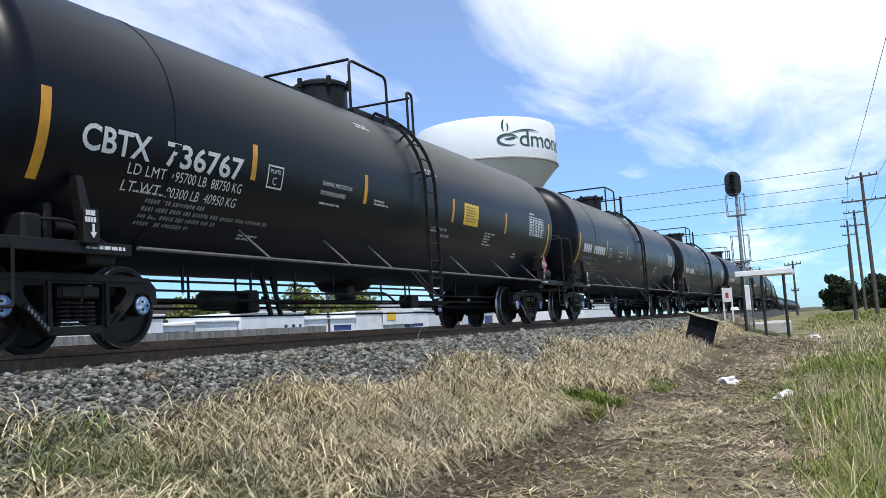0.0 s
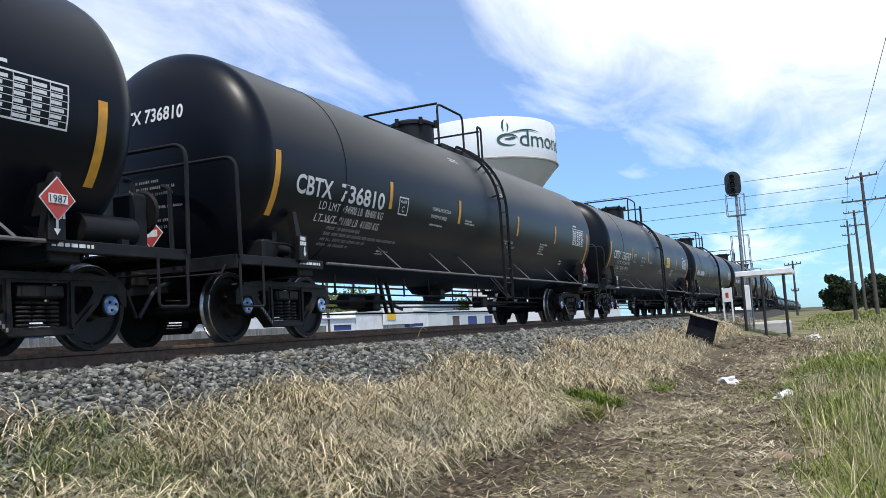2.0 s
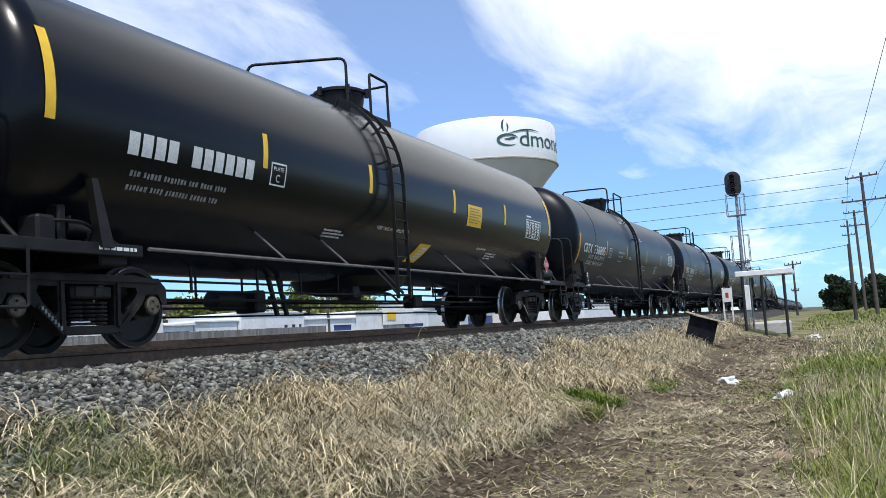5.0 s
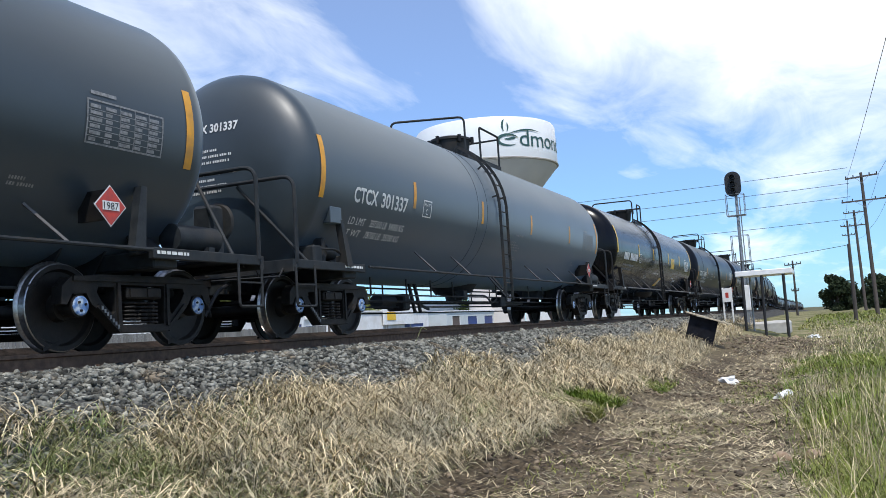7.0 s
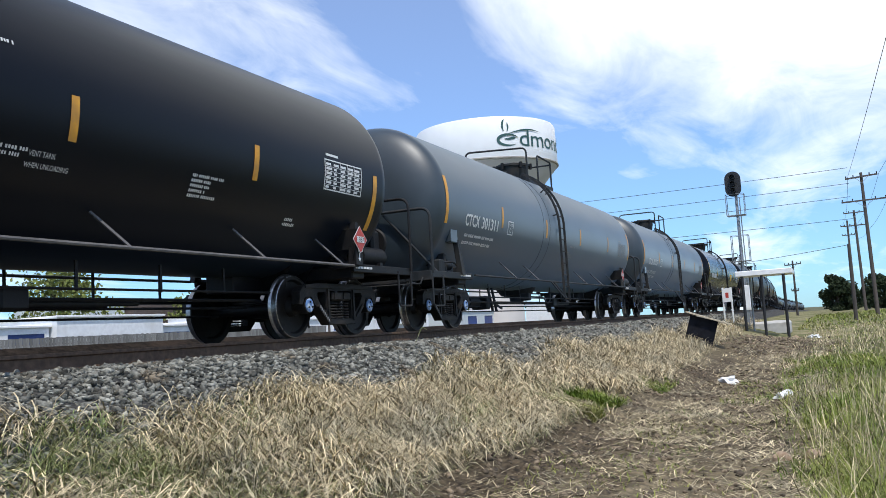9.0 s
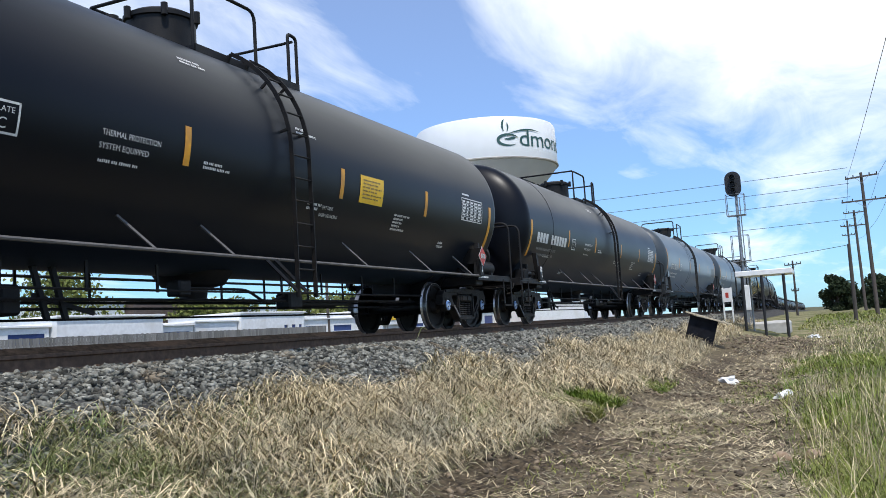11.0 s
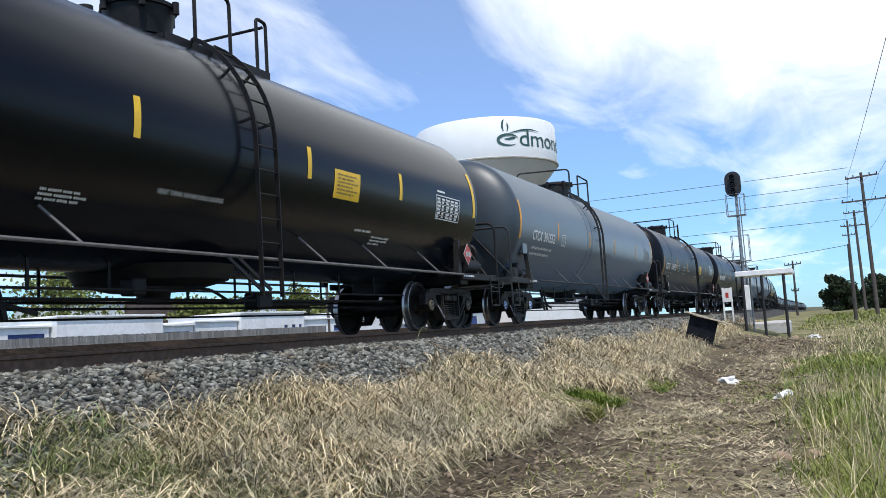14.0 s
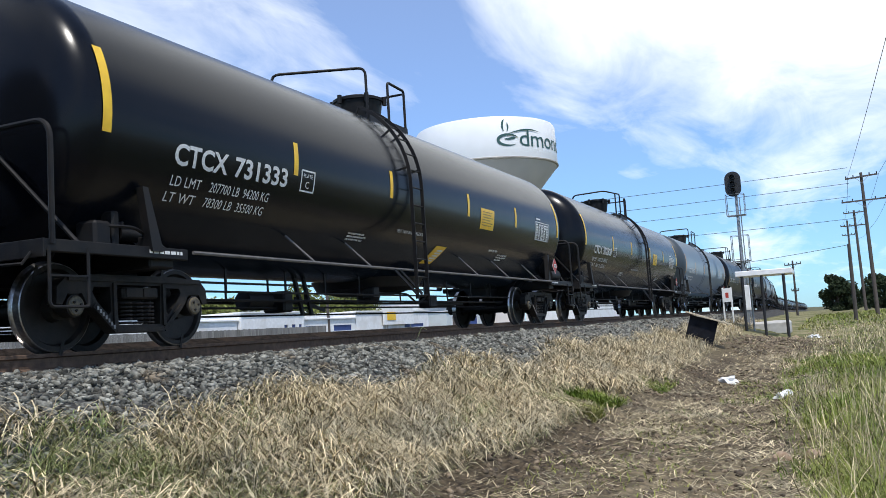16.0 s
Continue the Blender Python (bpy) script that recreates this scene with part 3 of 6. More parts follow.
def wheelset_mesh(cap):
    """Axle with two flanged wheels and roller bearings at the ends."""
    bm = bmesh.new()
    for k in (-1, 1):
        prof = [(0.655, 0.10), (0.66, 0.13), (0.715, 0.14), (0.725, 0.36), (0.672, 0.39), (0.672, RA + 0.018), (0.690, RA + 0.028), (0.708, RA + 0.018), (0.722, RA),
                (0.800, RA - 0.004), (0.806, RA - 0.014), (0.806, 0.395), (0.760, 0.37), (0.745, 0.15), (0.835, 0.13), (0.84, 0.10)]
        slots = [0, 0, 0, 0, 0, 0, 1, 1, 1, 1, 0, 0, 0, 0, 0, 0]
        lathe(bm, [(a * k, r) for a, r in prof], 40, "X", slots)
        lathe(bm, [(0.84 * k, 0.085), (0.92 * k, 0.085), (0.92 * k, 0.115), (1.06 * k, 0.115), (1.065 * k, 0.10), (1.075 * k, 0.10), (1.085 * k, 0.085), (1.085 * k, 0.0)], 20, "X",
              [0, 0, 0, 0, 2, 2, 2, 2])
        for j in range(3):
            a = 2 * math.pi * j / 3
            lathe(bm, [(1.085 * k, 0.014), (1.10 * k, 0.014), (1.10 * k, 0.0)], 6, "X", [3, 3, 3], origin=(0, 0.05 * math.cos(a), 0.05 * math.sin(a)))
        # chalk and cast marks on the plate
        for a0, w in ((0.4, 0.16), (2.3, 0.10), (4.1, 0.22)):
            box(bm, 0.806 * k, 0.41 * math.cos(a0) - w / 2, 0.41 * math.sin(a0) - 0.02, 0.811 * k, 0.41 * math.cos(a0) + w / 2, 0.41 * math.sin(a0) + 0.02, slot=3)
    lathe(bm, [(-0.70, 0.082), (-0.5, 0.078), (0.5, 0.078), (0.70, 0.082)], 16, "X")
    return finish(bm, "wheelset", [WHEELM, TREAD, cap, CAST], True, 30)


MESH = {}


def shared(key, make):
    if key not in MESH:
        MESH[key] = make()
    return MESH[key]


def truck(car, s, cap):
    bm = bmesh.new()
    box(bm, -0.95, -0.17, 0.40, 0.95, 0.17, 0.62, 0.03)
    lathe(bm, [(0.60, 0.19), (0.70, 0.19), (0.70, 0.0)], 20, "Z")
    for k in (-1, 1):
        beam(bm, (-0.70, 0.34 * k, 0.40), (0.70, 0.34 * k, 0.40), 0.10, 0.12, side=Vector((0, 1, 0)))
        for x in (-0.74, 0.74):
            box(bm, x - 0.05, 0.36 * k - 0.03, 0.30, x + 0.05, 0.43 * k + 0.03, 0.52, 0.015)
    t = part("truck", shared("bolster", lambda: finish(bm, "truck", CAST, True, 35)), None, car)
    t.location = (0, S(s), 0)
    for k in (1, -1):
        part("side_frame", shared("sf%d" % k, lambda: side_frame_mesh(k)), None, t)
    for k in (-1, 1):
        w = part("wheelset", shared("ws" + cap.name, lambda: wheelset_mesh(cap)), None, t, "flanged steel wheels with roller bearings")
        w.location = (0, 0.889 * k, RA)
    return t


def ladder(car, s, mtl):
    """Curved ladder from the lower pipe up to the platform."""
    off = 0.13
    path = [(XC + R + off, 0.52), (XC + R + off, 1.2), (XC + R + off, ZC - 0.1)]
    for k in range(10):
        a = radians(4 + k * 6.6)
        path.append((XC + (R + off) * math.cos(a), ZC + (R + off) * math.sin(a)))
    bm = bmesh.new()
    for dy in (-0.205, 0.205):
        rings = []
        for i, (a, b) in enumerate(path):
            c, d = path[min(i + 1, len(path) - 1)]
            e, f = path[max(i - 1, 0)]
            t = Vector((c - e, 0, d - f)).normalized()
            nn = Vector((t.z, 0, -t.x))
            rings.append([bm.verts.new(Vector((a, S(s) + dy, b)) + nn * u * 0.03 + Vector((0, v * 0.008, 0))) for u, v in ((-1, -1), (1, -1), (1, 1), (-1, 1))])
        for p, q in zip(rings, rings[1:]):
            for i in range(4):
                bm.faces.new((p[i], p[(i + 1) % 4], q[(i + 1) % 4], q[i]))
        bm.faces.new(rings[0]), bm.faces.new(rings[-1])
        for i in (4, 8, 12):
            a = math.atan2(path[i][1] - ZC, path[i][0] - XC)
            beam(bm, (XC + R * math.cos(a), S(s) + dy, ZC + R * math.sin(a)), (path[i][0], S(s) + dy, path[i][1]), 0.03, 0.03)
    bmesh.ops.recalc_face_normals(bm, faces=bm.faces[:])
    lad = part("ladder", finish(bm, "ladder", mtl), None, car)
    rung = shared("rung", lambda: finish(tube(bmesh.new(), [(0, -0.215, 0), (0, 0.215, 0)], 0.013, 6), "rung", FRAME))
    acc, want = 0.0, 0.06
    for (a, b), (c, d) in zip(path, path[1:]):
        ln = math.hypot(c - a, d - b)
        while want <= acc + ln:
            q = (want - acc) / ln
            r = part("rung", rung, None, lad)
            r.location = (a + (c - a) * q, S(s), b + (d - b) * q)
            want += 0.30
        acc += ln
    # diagonal stays from the pipe to the ladder's foot
    for dy in (-0.62, -0.42):
        part("stay", finish(beam(bmesh.new(), (1.53, S(s) + dy, 1.02), (1.73, S(s) + dy + 0.40, 0.60), 0.02, 0.045), "stay", mtl), None, car)
    return lad


def top_gear(car, kind, s, mtl):
    """Manway, housing, platform and safety railings on the tank's crown; s: the manway's run."""
    top = ZC + R
    bm = bmesh.new()
    if kind == "cbtx":
        lathe(bm, [(top - 0.12, 0.46), (top + 0.40, 0.46), (top + 0.41, 0.49), (top + 0.47, 0.49), (top + 0.52, 0.40), (top + 0.53, 0.0)], 28, "Z", origin=(0, S(s), 0))
    else:
        lathe(bm, [(top - 0.12, 0.34), (top + 0.06, 0.34), (top + 0.08, 0.40), (top + 0.44, 0.46), (top + 0.45, 0.49), (top + 0.50, 0.49), (top + 0.53, 0.42), (top + 0.54, 0.0)], 28, "Z", origin=(0, S(s), 0))
    man = part("manway_housing", bm, mtl, car, "round bolted housing", True)
    bolt = shared("bolt", lambda: finish(lathe(bmesh.new(), [(0, 0.045), (0.16, 0.045), (0.16, 0.0)], 8, "Z"), "bolt", FRAME))
    for k in range(6):
        a = 2 * math.pi * k / 6 + 0.3
        b = part("bolt", bolt, None, man)
        b.location = (0.51 * math.cos(a), S(s) + 0.51 * math.sin(a), top + 0.37)
    bm = bmesh.new()
    tube(bm, [(0.1, S(s) - 1.0, top - 0.05), (0.1, S(s) - 1.0, top + 0.20)], 0.09, 12)
    tube(bm, [(-0.2, S(s) - 0.8, top - 0.05), (-0.2, S(s) - 0.8, top + 0.26)], 0.07, 12)
    part("valve", bm, mtl, car, "", True)
    # platform of grating on brackets
    e0, e1, ra, rb, ha, hb = {"cbtx": (8.4, 10.8, 8.44, 9.8, 10.58, 10.8), "grey": (8.6, 10.75, 7.8, 8.7, 9.5, 10.72), "gloss": (8.6, 10.8, 8.3, 9.99, 10.55, 10.78), "late": (8.1, 9.62, 7.3, 8.18, 8.93, 9.6)}[kind]
    bm = bmesh.new()
    for x in (0.42, 0.50, 0.58, 0.66, 0.74):
        box(bm, x - 0.012, S(e0), top - 0.13, x + 0.012, S(e1), top - 0.07)
    n = int((e1 - e0) / 0.12)
    for k in range(n + 1):
        y = S(e0) + (e1 - e0) * k / n
        box(bm, 0.40, y - 0.01, top - 0.135, 0.76, y + 0.01, top - 0.075)
    box(bm, 0.755, S(e0), top - 0.17, 0.775, S(e1), top - 0.06)
    box(bm, 0.385, S(e0), top - 0.17, 0.40, S(e1), top - 0.06)
    plat = part("platform", bm, mtl, car)
    for y in (e0 + 0.15, (e0 + e1) / 2, e1 - 0.15):
        part("bracket", finish(box(bmesh.new(), 0.40, S(y) - 0.03, top - 0.36, 0.74, S(y) + 0.03, top - 0.14), "bracket", mtl), None, plat)
    # railings
    h, r = 0.80, 0.026
    x = 0.70
    bm = bmesh.new()
    if kind == "cbtx":
        tube(bm, rounded([(x, S(ra), top - 0.08), (x, S(ra), top + h), (x, S(rb), top + h), (x, S(rb), top - 0.08)], 0.16), r)
        tube(bm, rounded([(x, S(ra), top + h), (-1.05, S(ra), top + h), (-1.05, S(ra), top - 0.45)], 0.05), r)
        tube(bm, rounded([(-1.05, S(ra), top + h), (-1.05, S(rb + 0.3), top + h), (-1.05, S(rb + 0.3), top - 0.45)], 0.16), r)
    elif kind in ("grey", "late"):
        tube(bm, rounded([(-0.7, S(ra), top - 0.22), (-0.7, S(ra), top + h - 0.1), (x, S(rb), top + h), (x, S(rb), top - 0.08)], 0.14), r)
        tube(bm, [(-0.7, S(rb + 0.4), top - 0.1), (-0.7, S(rb + 0.4), top + 0.3)], r)
    else:
        tube(bm, rounded([(-0.7, S(ra), top - 0.2), (-0.75, S(ra), top + 0.42), (-0.6, S(ra - 0.1), top + h - 0.1), (x - 0.25, S(ra + 0.2), top + h - 0.02), (x, S(ra + 0.5), top + h - 0.08), (x, S(rb), top + h), (x, S(rb), top - 0.08)], 0.12), r)
        tube(bm, [(x, S(9.26), top - 0.1), (x, S(9.26), top + h - 0.05)], r)
    part("railing", bm, mtl, car, "bent pipe guard rail", True)
    bm = bmesh.new()
    tube(bm, rounded([(x + 0.04, S(ha), top - 0.10), (x + 0.04, S(ha), top + h - 0.10), (x + 0.04, S(hb), top + h - 0.12), (x + 0.04, S(hb), top - 0.14)], 0.07), r)
    tube(bm, rounded([(x + 0.04, S(e1 - 0.1), top + h - 0.2), (-0.7, S(e1 - 0.1), top + h - 0.2), (-0.7, S(e1 - 0.1), top - 0.1)], 0.08), r * 0.9)
    part("entry_hoop", bm, mtl, car, "", True)


def end_gear(car, kind, mtl, e):
    """Sill, coupler, platform, handrails and brake gear of one end; e = 1 the rear end (-y), -1 the front."""
    def Y(s):
        return (s - HALF) * e

    big = kind != "cbtx"
    bm = bmesh.new()
    box(bm, -0.24, Y(0.48), 0.70, 0.24, Y(3.6), 1.02, 0.015)
    box(bm, -0.36, Y(0.44), 0.66, 0.36, Y(0.50), 1.10, 0.01)
    part("stub_sill", bm, mtl, car, "", True)
    bm = bmesh.new()
    box(bm, -0.10, Y(0.10), 0.76, 0.10, Y(0.6), 0.94, 0.02)
    box(bm, -0.17, Y(-0.02), 0.72, 0.12, Y(0.18), 1.00, 0.05)
    box(bm, 0.09, Y(-0.10), 0.73, 0.19, Y(0.14), 0.99, 0.04)
    part("coupler", bm, CAST, car, "", True)
    # body bolster reaching out over the truck
    bm = bmesh.new()
    box(bm, -1.40, Y(1.86), 0.84, 1.40, Y(2.24), 1.04, 0.02)
    for k in (-1, 1):
        beam(bm, (1.36 * k, Y(2.05), 0.95), (0.95 * k, Y(2.05), 1.25), 0.32, 0.04, side=Vector((0, 1, 0)))
    part("body_bolster", bm, mtl, car, "", True)
    # saddle under the tank
    bm = bmesh.new()
    for y in (1.2, 1.7, 2.3, 2.9):
        vs = [((R - 0.02) * math.cos(radians(-126 + k * 12)), ZC + (R - 0.02) * math.sin(radians(-126 + k * 12))) for k in range(7)]
        pts = vs + [(0.5, 0.72), (-0.5, 0.72)]
        f0 = [bm.verts.new((x, Y(y), z)) for x, z in pts]
        f1 = [bm.verts.new((x, Y(y) + 0.03, z)) for x, z in pts]
        bm.faces.new(f0), bm.faces.new(f1[::-1])
        for i in range(len(pts)):
            j = (i + 1) % len(pts)
            bm.faces.new((f0[i], f0[j], f1[j], f1[i]))
    bmesh.ops.recalc_face_normals(bm, faces=bm.faces[:])
    part("saddle", bm, mtl, car)
    # end platform
    bm = bmesh.new()
    box(bm, -1.48, Y(0.42), 0.98, 1.48, Y(0.90), 1.03, 0.008)
    box(bm, -1.50, Y(0.40), 0.88, 1.50, Y(0.43), 1.05, 0.005)
    for k in (-1, 1):
        box(bm, 1.42 * k, Y(0.42), 0.93, 1.50 * k, Y(2.35), 1.05, 0.008)
        box(bm, 1.10 * k, Y(0.90), 1.00, 1.44 * k, Y(2.3), 1.03)
    part("end_platform", bm, mtl, car, "", True)
    # sill step: a bent bar stirrup
    for k in (-1, 1):
        bm = bmesh.new()
        tube(bm, rounded([(1.50 * k, Y(0.46), 0.98), (1.50 * k, Y(0.46), 0.42), (1.50 * k, Y(0.92), 0.42), (1.50 * k, Y(0.92), 0.98)], 0.05), 0.018, 6)
        if big:
            box(bm, 1.485 * k, Y(0.46), 0.70, 1.515 * k, Y(0.92), 0.72)
        part("sill_step", bm, mtl, car, "bent bar stirrup step", True)
    # handrails across the end and down at the corners
    bm = bmesh.new()
    zt = 2.25 if kind == "cbtx" else 2.18
    if kind == "cbtx":
        tube(bm, rounded([(-1.52, Y(0.46), 1.0), (-1.52, Y(0.44), zt), (1.52, Y(0.44), zt), (1.52, Y(0.46), 1.0)], 0.20, 6), 0.024)
        part("end_handrail", bm, mtl, car, "bent pipe", True)
        bm = bmesh.new()
        tube(bm, rounded([(0.62, Y(0.30), 1.02), (0.60, Y(0.30), 1.95), (0.48, Y(0.30), 1.98)], 0.06), 0.03)
        tube(bm, rounded([(-1.0, Y(0.25), 1.02), (-1.0, Y(0.25), 2.52), (-0.2, Y(0.25), 2.52), (-0.2, Y(0.25), 1.0)], 0.15), 0.024)
        part("handrail", bm, mtl, car, "", True)
    else:
        tube(bm, rounded([(1.50, Y(0.50), 1.0), (1.50, Y(0.50), zt), (-1.50, Y(0.50), zt), (-1.50, Y(0.50), 1.0)], 0.20, 6), 0.028)
        part("end_handrail", bm, mtl, car, "bent pipe", True)
        bm = bmesh.new()
        tube(bm, [(1.42, Y(0.90), 1.02), (0.55, Y(0.52), zt - 0.04)], 0.024)
        tube(bm, [(1.30, Y(1.6), 1.30), (0.2, Y(0.6), 1.05)], 0.024)
        part("handrail", bm, mtl, car, "", True)
    # corner post bracket that leans against the tank
    for k in (-1, 1):
        bm = bmesh.new()
        b = 1.68 if e == 1 and big else 1.64 if e == 1 else 2.42 if big else FRONTB
        vs = [(1.50, b, 1.68), (1.54, b + 0.08, 1.0), (1.54, b + 0.24, 1.0), (1.50, b + 0.08, 1.68)]
        f0 = [bm.verts.new((x * k, Y(y), z)) for x, y, z in vs]
        f1 = [bm.verts.new((x * k - 0.10 * k, Y(y), z)) for x, y, z in vs]
        bm.faces.new(f0), bm.faces.new(f1[::-1])
        for i in range(4):
            bm.faces.new((f0[i], f0[(i + 1) % 4], f1[(i + 1) % 4], f1[i]))
        bmesh.ops.recalc_face_normals(bm, faces=bm.faces[:])
        part("end_bracket", bm, mtl, car)
    # jacking mark on the bracket
    bm = bmesh.new()
    b = (1.68 if big else 1.64) if e == 1 else FRONTB
    for z, w in ((1.29, 0.12), (1.225, 0.14)):
        y = b + 0.10
        for q in range(4):
            box(bm, 1.578, Y(y) - w / 2 + q * w / 4, z, 1.583, Y(y) - w / 2 + (q + 0.75) * w / 4, z + 0.05)
    vs = [bm.verts.new((1.58, Y(b + 0.13) + u, v)) for u, v in ((-0.015, 1.21), (-0.015, 1.13), (-0.04, 1.13), (0, 1.07), (0.04, 1.13), (0.015, 1.13), (0.015, 1.21))]
    bm.faces.new(vs)
    if big:
        bm.free()
    else:
        part("jack_mark", bm, WHITE, car, "white jacking words and arrow")
        part("mark_plate", box(bmesh.new(), 1.50, Y(b + 0.02), 1.02, 1.574, Y(b + 0.22), 1.36, 0.01), mtl, car)
    if e == -1:
        bm = bmesh.new()
        lathe(bm, [(-0.02, 0.24), (0.0, 0.27), (0.02, 0.24), (0.0, 0.22), (-0.02, 0.24)], 28, "Y", origin=(0.75, Y(0.34), 1.55))
        for k in range(4):
            a = math.pi * k / 4
            beam(bm, (0.75 - 0.23 * math.cos(a), Y(0.34), 1.55 - 0.23 * math.sin(a)), (0.75 + 0.23 * math.cos(a), Y(0.34), 1.55 + 0.23 * math.sin(a)), 0.02, 0.025, side=Vector((0, 1, 0)))
        part("brake_wheel", bm, mtl, car, "spoked handbrake wheel", True)
        part("brake_housing", box(bmesh.new(), 0.60, Y(0.40), 1.02, 0.92, Y(0.66), 1.75, 0.04), mtl, car)
    # brake valves and reservoir on the platform
    bm = bmesh.new()
    if e == 1:
        box(bm, 1.08, Y(1.15), 1.03, 1.36, Y(1.38), 1.30, 0.03)
        box(bm, 1.15, Y(1.42), 1.03, 1.33, Y(1.52), 1.42, 0.02)
        lathe(bm, [(Y(1.58), 0.0), (Y(1.58), 0.08), (Y(1.86), 0.08), (Y(1.86), 0.0)], 12, "Y", origin=(1.22, 0, 1.20))
        tube(bm, rounded([(1.30, Y(1.2), 1.25), (1.44, Y(1.6), 1.25), (1.40, Y(2.1), 1.05)], 0.1), 0.018, 6)
        box(bm, 1.34, Y(1.75), 1.05, 1.46, Y(1.95), 1.16, 0.01)
        part("brake_valve", bm, mtl, car, "", True)
    else:
        lathe(bm, [(Y(1.0), 0.0), (Y(1.02), 0.16), (Y(1.75), 0.16), (Y(1.78), 0.0)], 18, "Y", origin=(1.20, 0, 1.22))
        box(bm, 1.05, Y(1.2), 1.02, 1.38, Y(1.3), 1.12)
        part("brake_reservoir", bm, mtl, car, "", True)
    # air hose
    bm = bmesh.new()
    tube(bm, rounded([(0.35, Y(0.55), 0.80), (0.38, Y(0.25), 0.72), (0.32, Y(0.02), 0.36)], 0.2), 0.026, 8)
    part("air_hose", bm, SIGBLACK, car, "", True)
    bm = bmesh.new()
    tube(bm, [(1.30, Y(0.55), 0.93), (-0.20, Y(0.42), 0.86)], 0.018, 6)
    tube(bm, [(1.34, Y(0.40), 0.93), (1.34, Y(0.30), 0.82), (0.25, Y(0.28), 0.84)], 0.016, 6)
    part("uncoupling_lever", bm, mtl, car, "", True)


def belly(car, kind, mtl):
    """Outlet, brake rods and hangers under the tank."""
    bm = bmesh.new()
    c = 9.1
    lathe(bm, [(ZC - R + 0.08, 1.05), (ZC - R - 0.10, 0.95), (ZC - R - 0.20, 0.55), (ZC - R - 0.22, 0.22), (ZC - R - 0.34, 0.20), (ZC - R - 0.34, 0.0)] if kind == "gloss"
          else [(ZC - R + 0.06, 0.55), (ZC - R - 0.12, 0.42), (ZC - R - 0.16, 0.20), (ZC - R - 0.30, 0.18), (ZC - R - 0.30, 0.0)], 24, "Z", origin=(0, S(c), 0))
    part("bottom_outlet", bm, mtl, car, "", True)
    for x, z, r in ((0.55, 0.56, 0.022), (0.30, 0.47, 0.018), (-0.55, 0.60, 0.022), (0.72, 0.66, 0.016), (-0.2, 0.38, 0.016)):
        part("brake_rod", tube(bmesh.new(), [(x, S(3.4), z), (x, S(14.8), z)], r, 6), mtl, car, "", True)
    hang = shared("hanger" + mtl.name, lambda: finish(beam(bmesh.new(), (0, 0, 0), (0, 0, -0.36), 0.02, 0.035), "hanger", mtl))
    for k, s in enumerate((4.2, 5.6, 6.7, 7.8, 10.4, 11.5, 12.8, 14.0)):
        for x in (0.55, -0.55):
            o = part("hanger", hang, None, car)
            o.location = (x, S(s), ZC - R + 0.10)
    bm = bmesh.new()
    lathe(bm, [(S(5.0), 0.0), (S(5.02), 0.14), (S(5.6), 0.14), (S(5.62), 0.0)], 16, "Y", origin=(0.20, 0, 0.58))
    box(bm, 0.05, S(5.7), 0.40, 0.45, S(5.95), 0.72, 0.03)
    part("brake_cylinder", bm, mtl, car, "", True)
    bm = bmesh.new()
    for s in (6.2, 6.45):
        beam(bm, (0.30, S(s), ZC - R + 0.05), (0.34, S(s) + 0.15, 0.36), 0.05, 0.06)
    beam(bm, (0.30, S(6.2), 0.62), (0.34, S(7.0), 0.42), 0.03, 0.05)
    part("brake_lever", bm, mtl, car)
    # valve, slack adjuster and pipe fittings hung below the tank
    bm = bmesh.new()
    box(bm, 0.35, S(10.5), 0.44, 0.62, S(10.85), 0.68, 0.03)
    lathe(bm, [(S(10.9), 0.0), (S(10.9), 0.055), (S(12.0), 0.055), (S(12.0), 0.03), (S(12.5), 0.03), (S(12.5), 0.0)], 12, "Y", origin=(0.45, 0, 0.52))
    tube(bm, rounded([(0.5, S(10.6), 0.66), (0.62, S(9.9), 0.52), (0.66, S(9.4), 0.70), (0.66, S(8.2), 0.70)], 0.15), 0.02, 6)
    box(bm, 0.50, S(8.0), 0.60, 0.72, S(8.22), 0.80, 0.02)
    part("brake_valve", bm, mtl, car, "", True)
    # grounding pipe along the lower tank with slanting stays
    for k in (1, -1):
        bm = bmesh.new()
        tube(bm, [(1.53 * k, S(2.4), 1.015), (1.53 * k, S(15.8), 1.015)], 0.021, 8)
        part("side_pipe", bm, mtl if kind == "grey" else PIPEM, car, "long pipe along the lower side", True)
    stay = shared("pipe_stay" + kind, lambda: finish(beam(bmesh.new(), (1.525, 0.30, 1.02), (1.215, 0.07, 1.40), 0.018, 0.03), "pipe_stay", PIPEM))
    for s in (4.42, 6.42, 7.75, 11.0, 13.3, 15.2) if kind == "cbtx" else (4.6, 6.2, 10.6, 12.4, 14.4):
        o = part("pipe_stay", stay, None, car)
        o.location = (0, S(s), 0)


PIPEM = mat("dusty pipe", (0.085, 0.08, 0.078), (0.13, 0.12, 0.115), 0.55, scale=6)


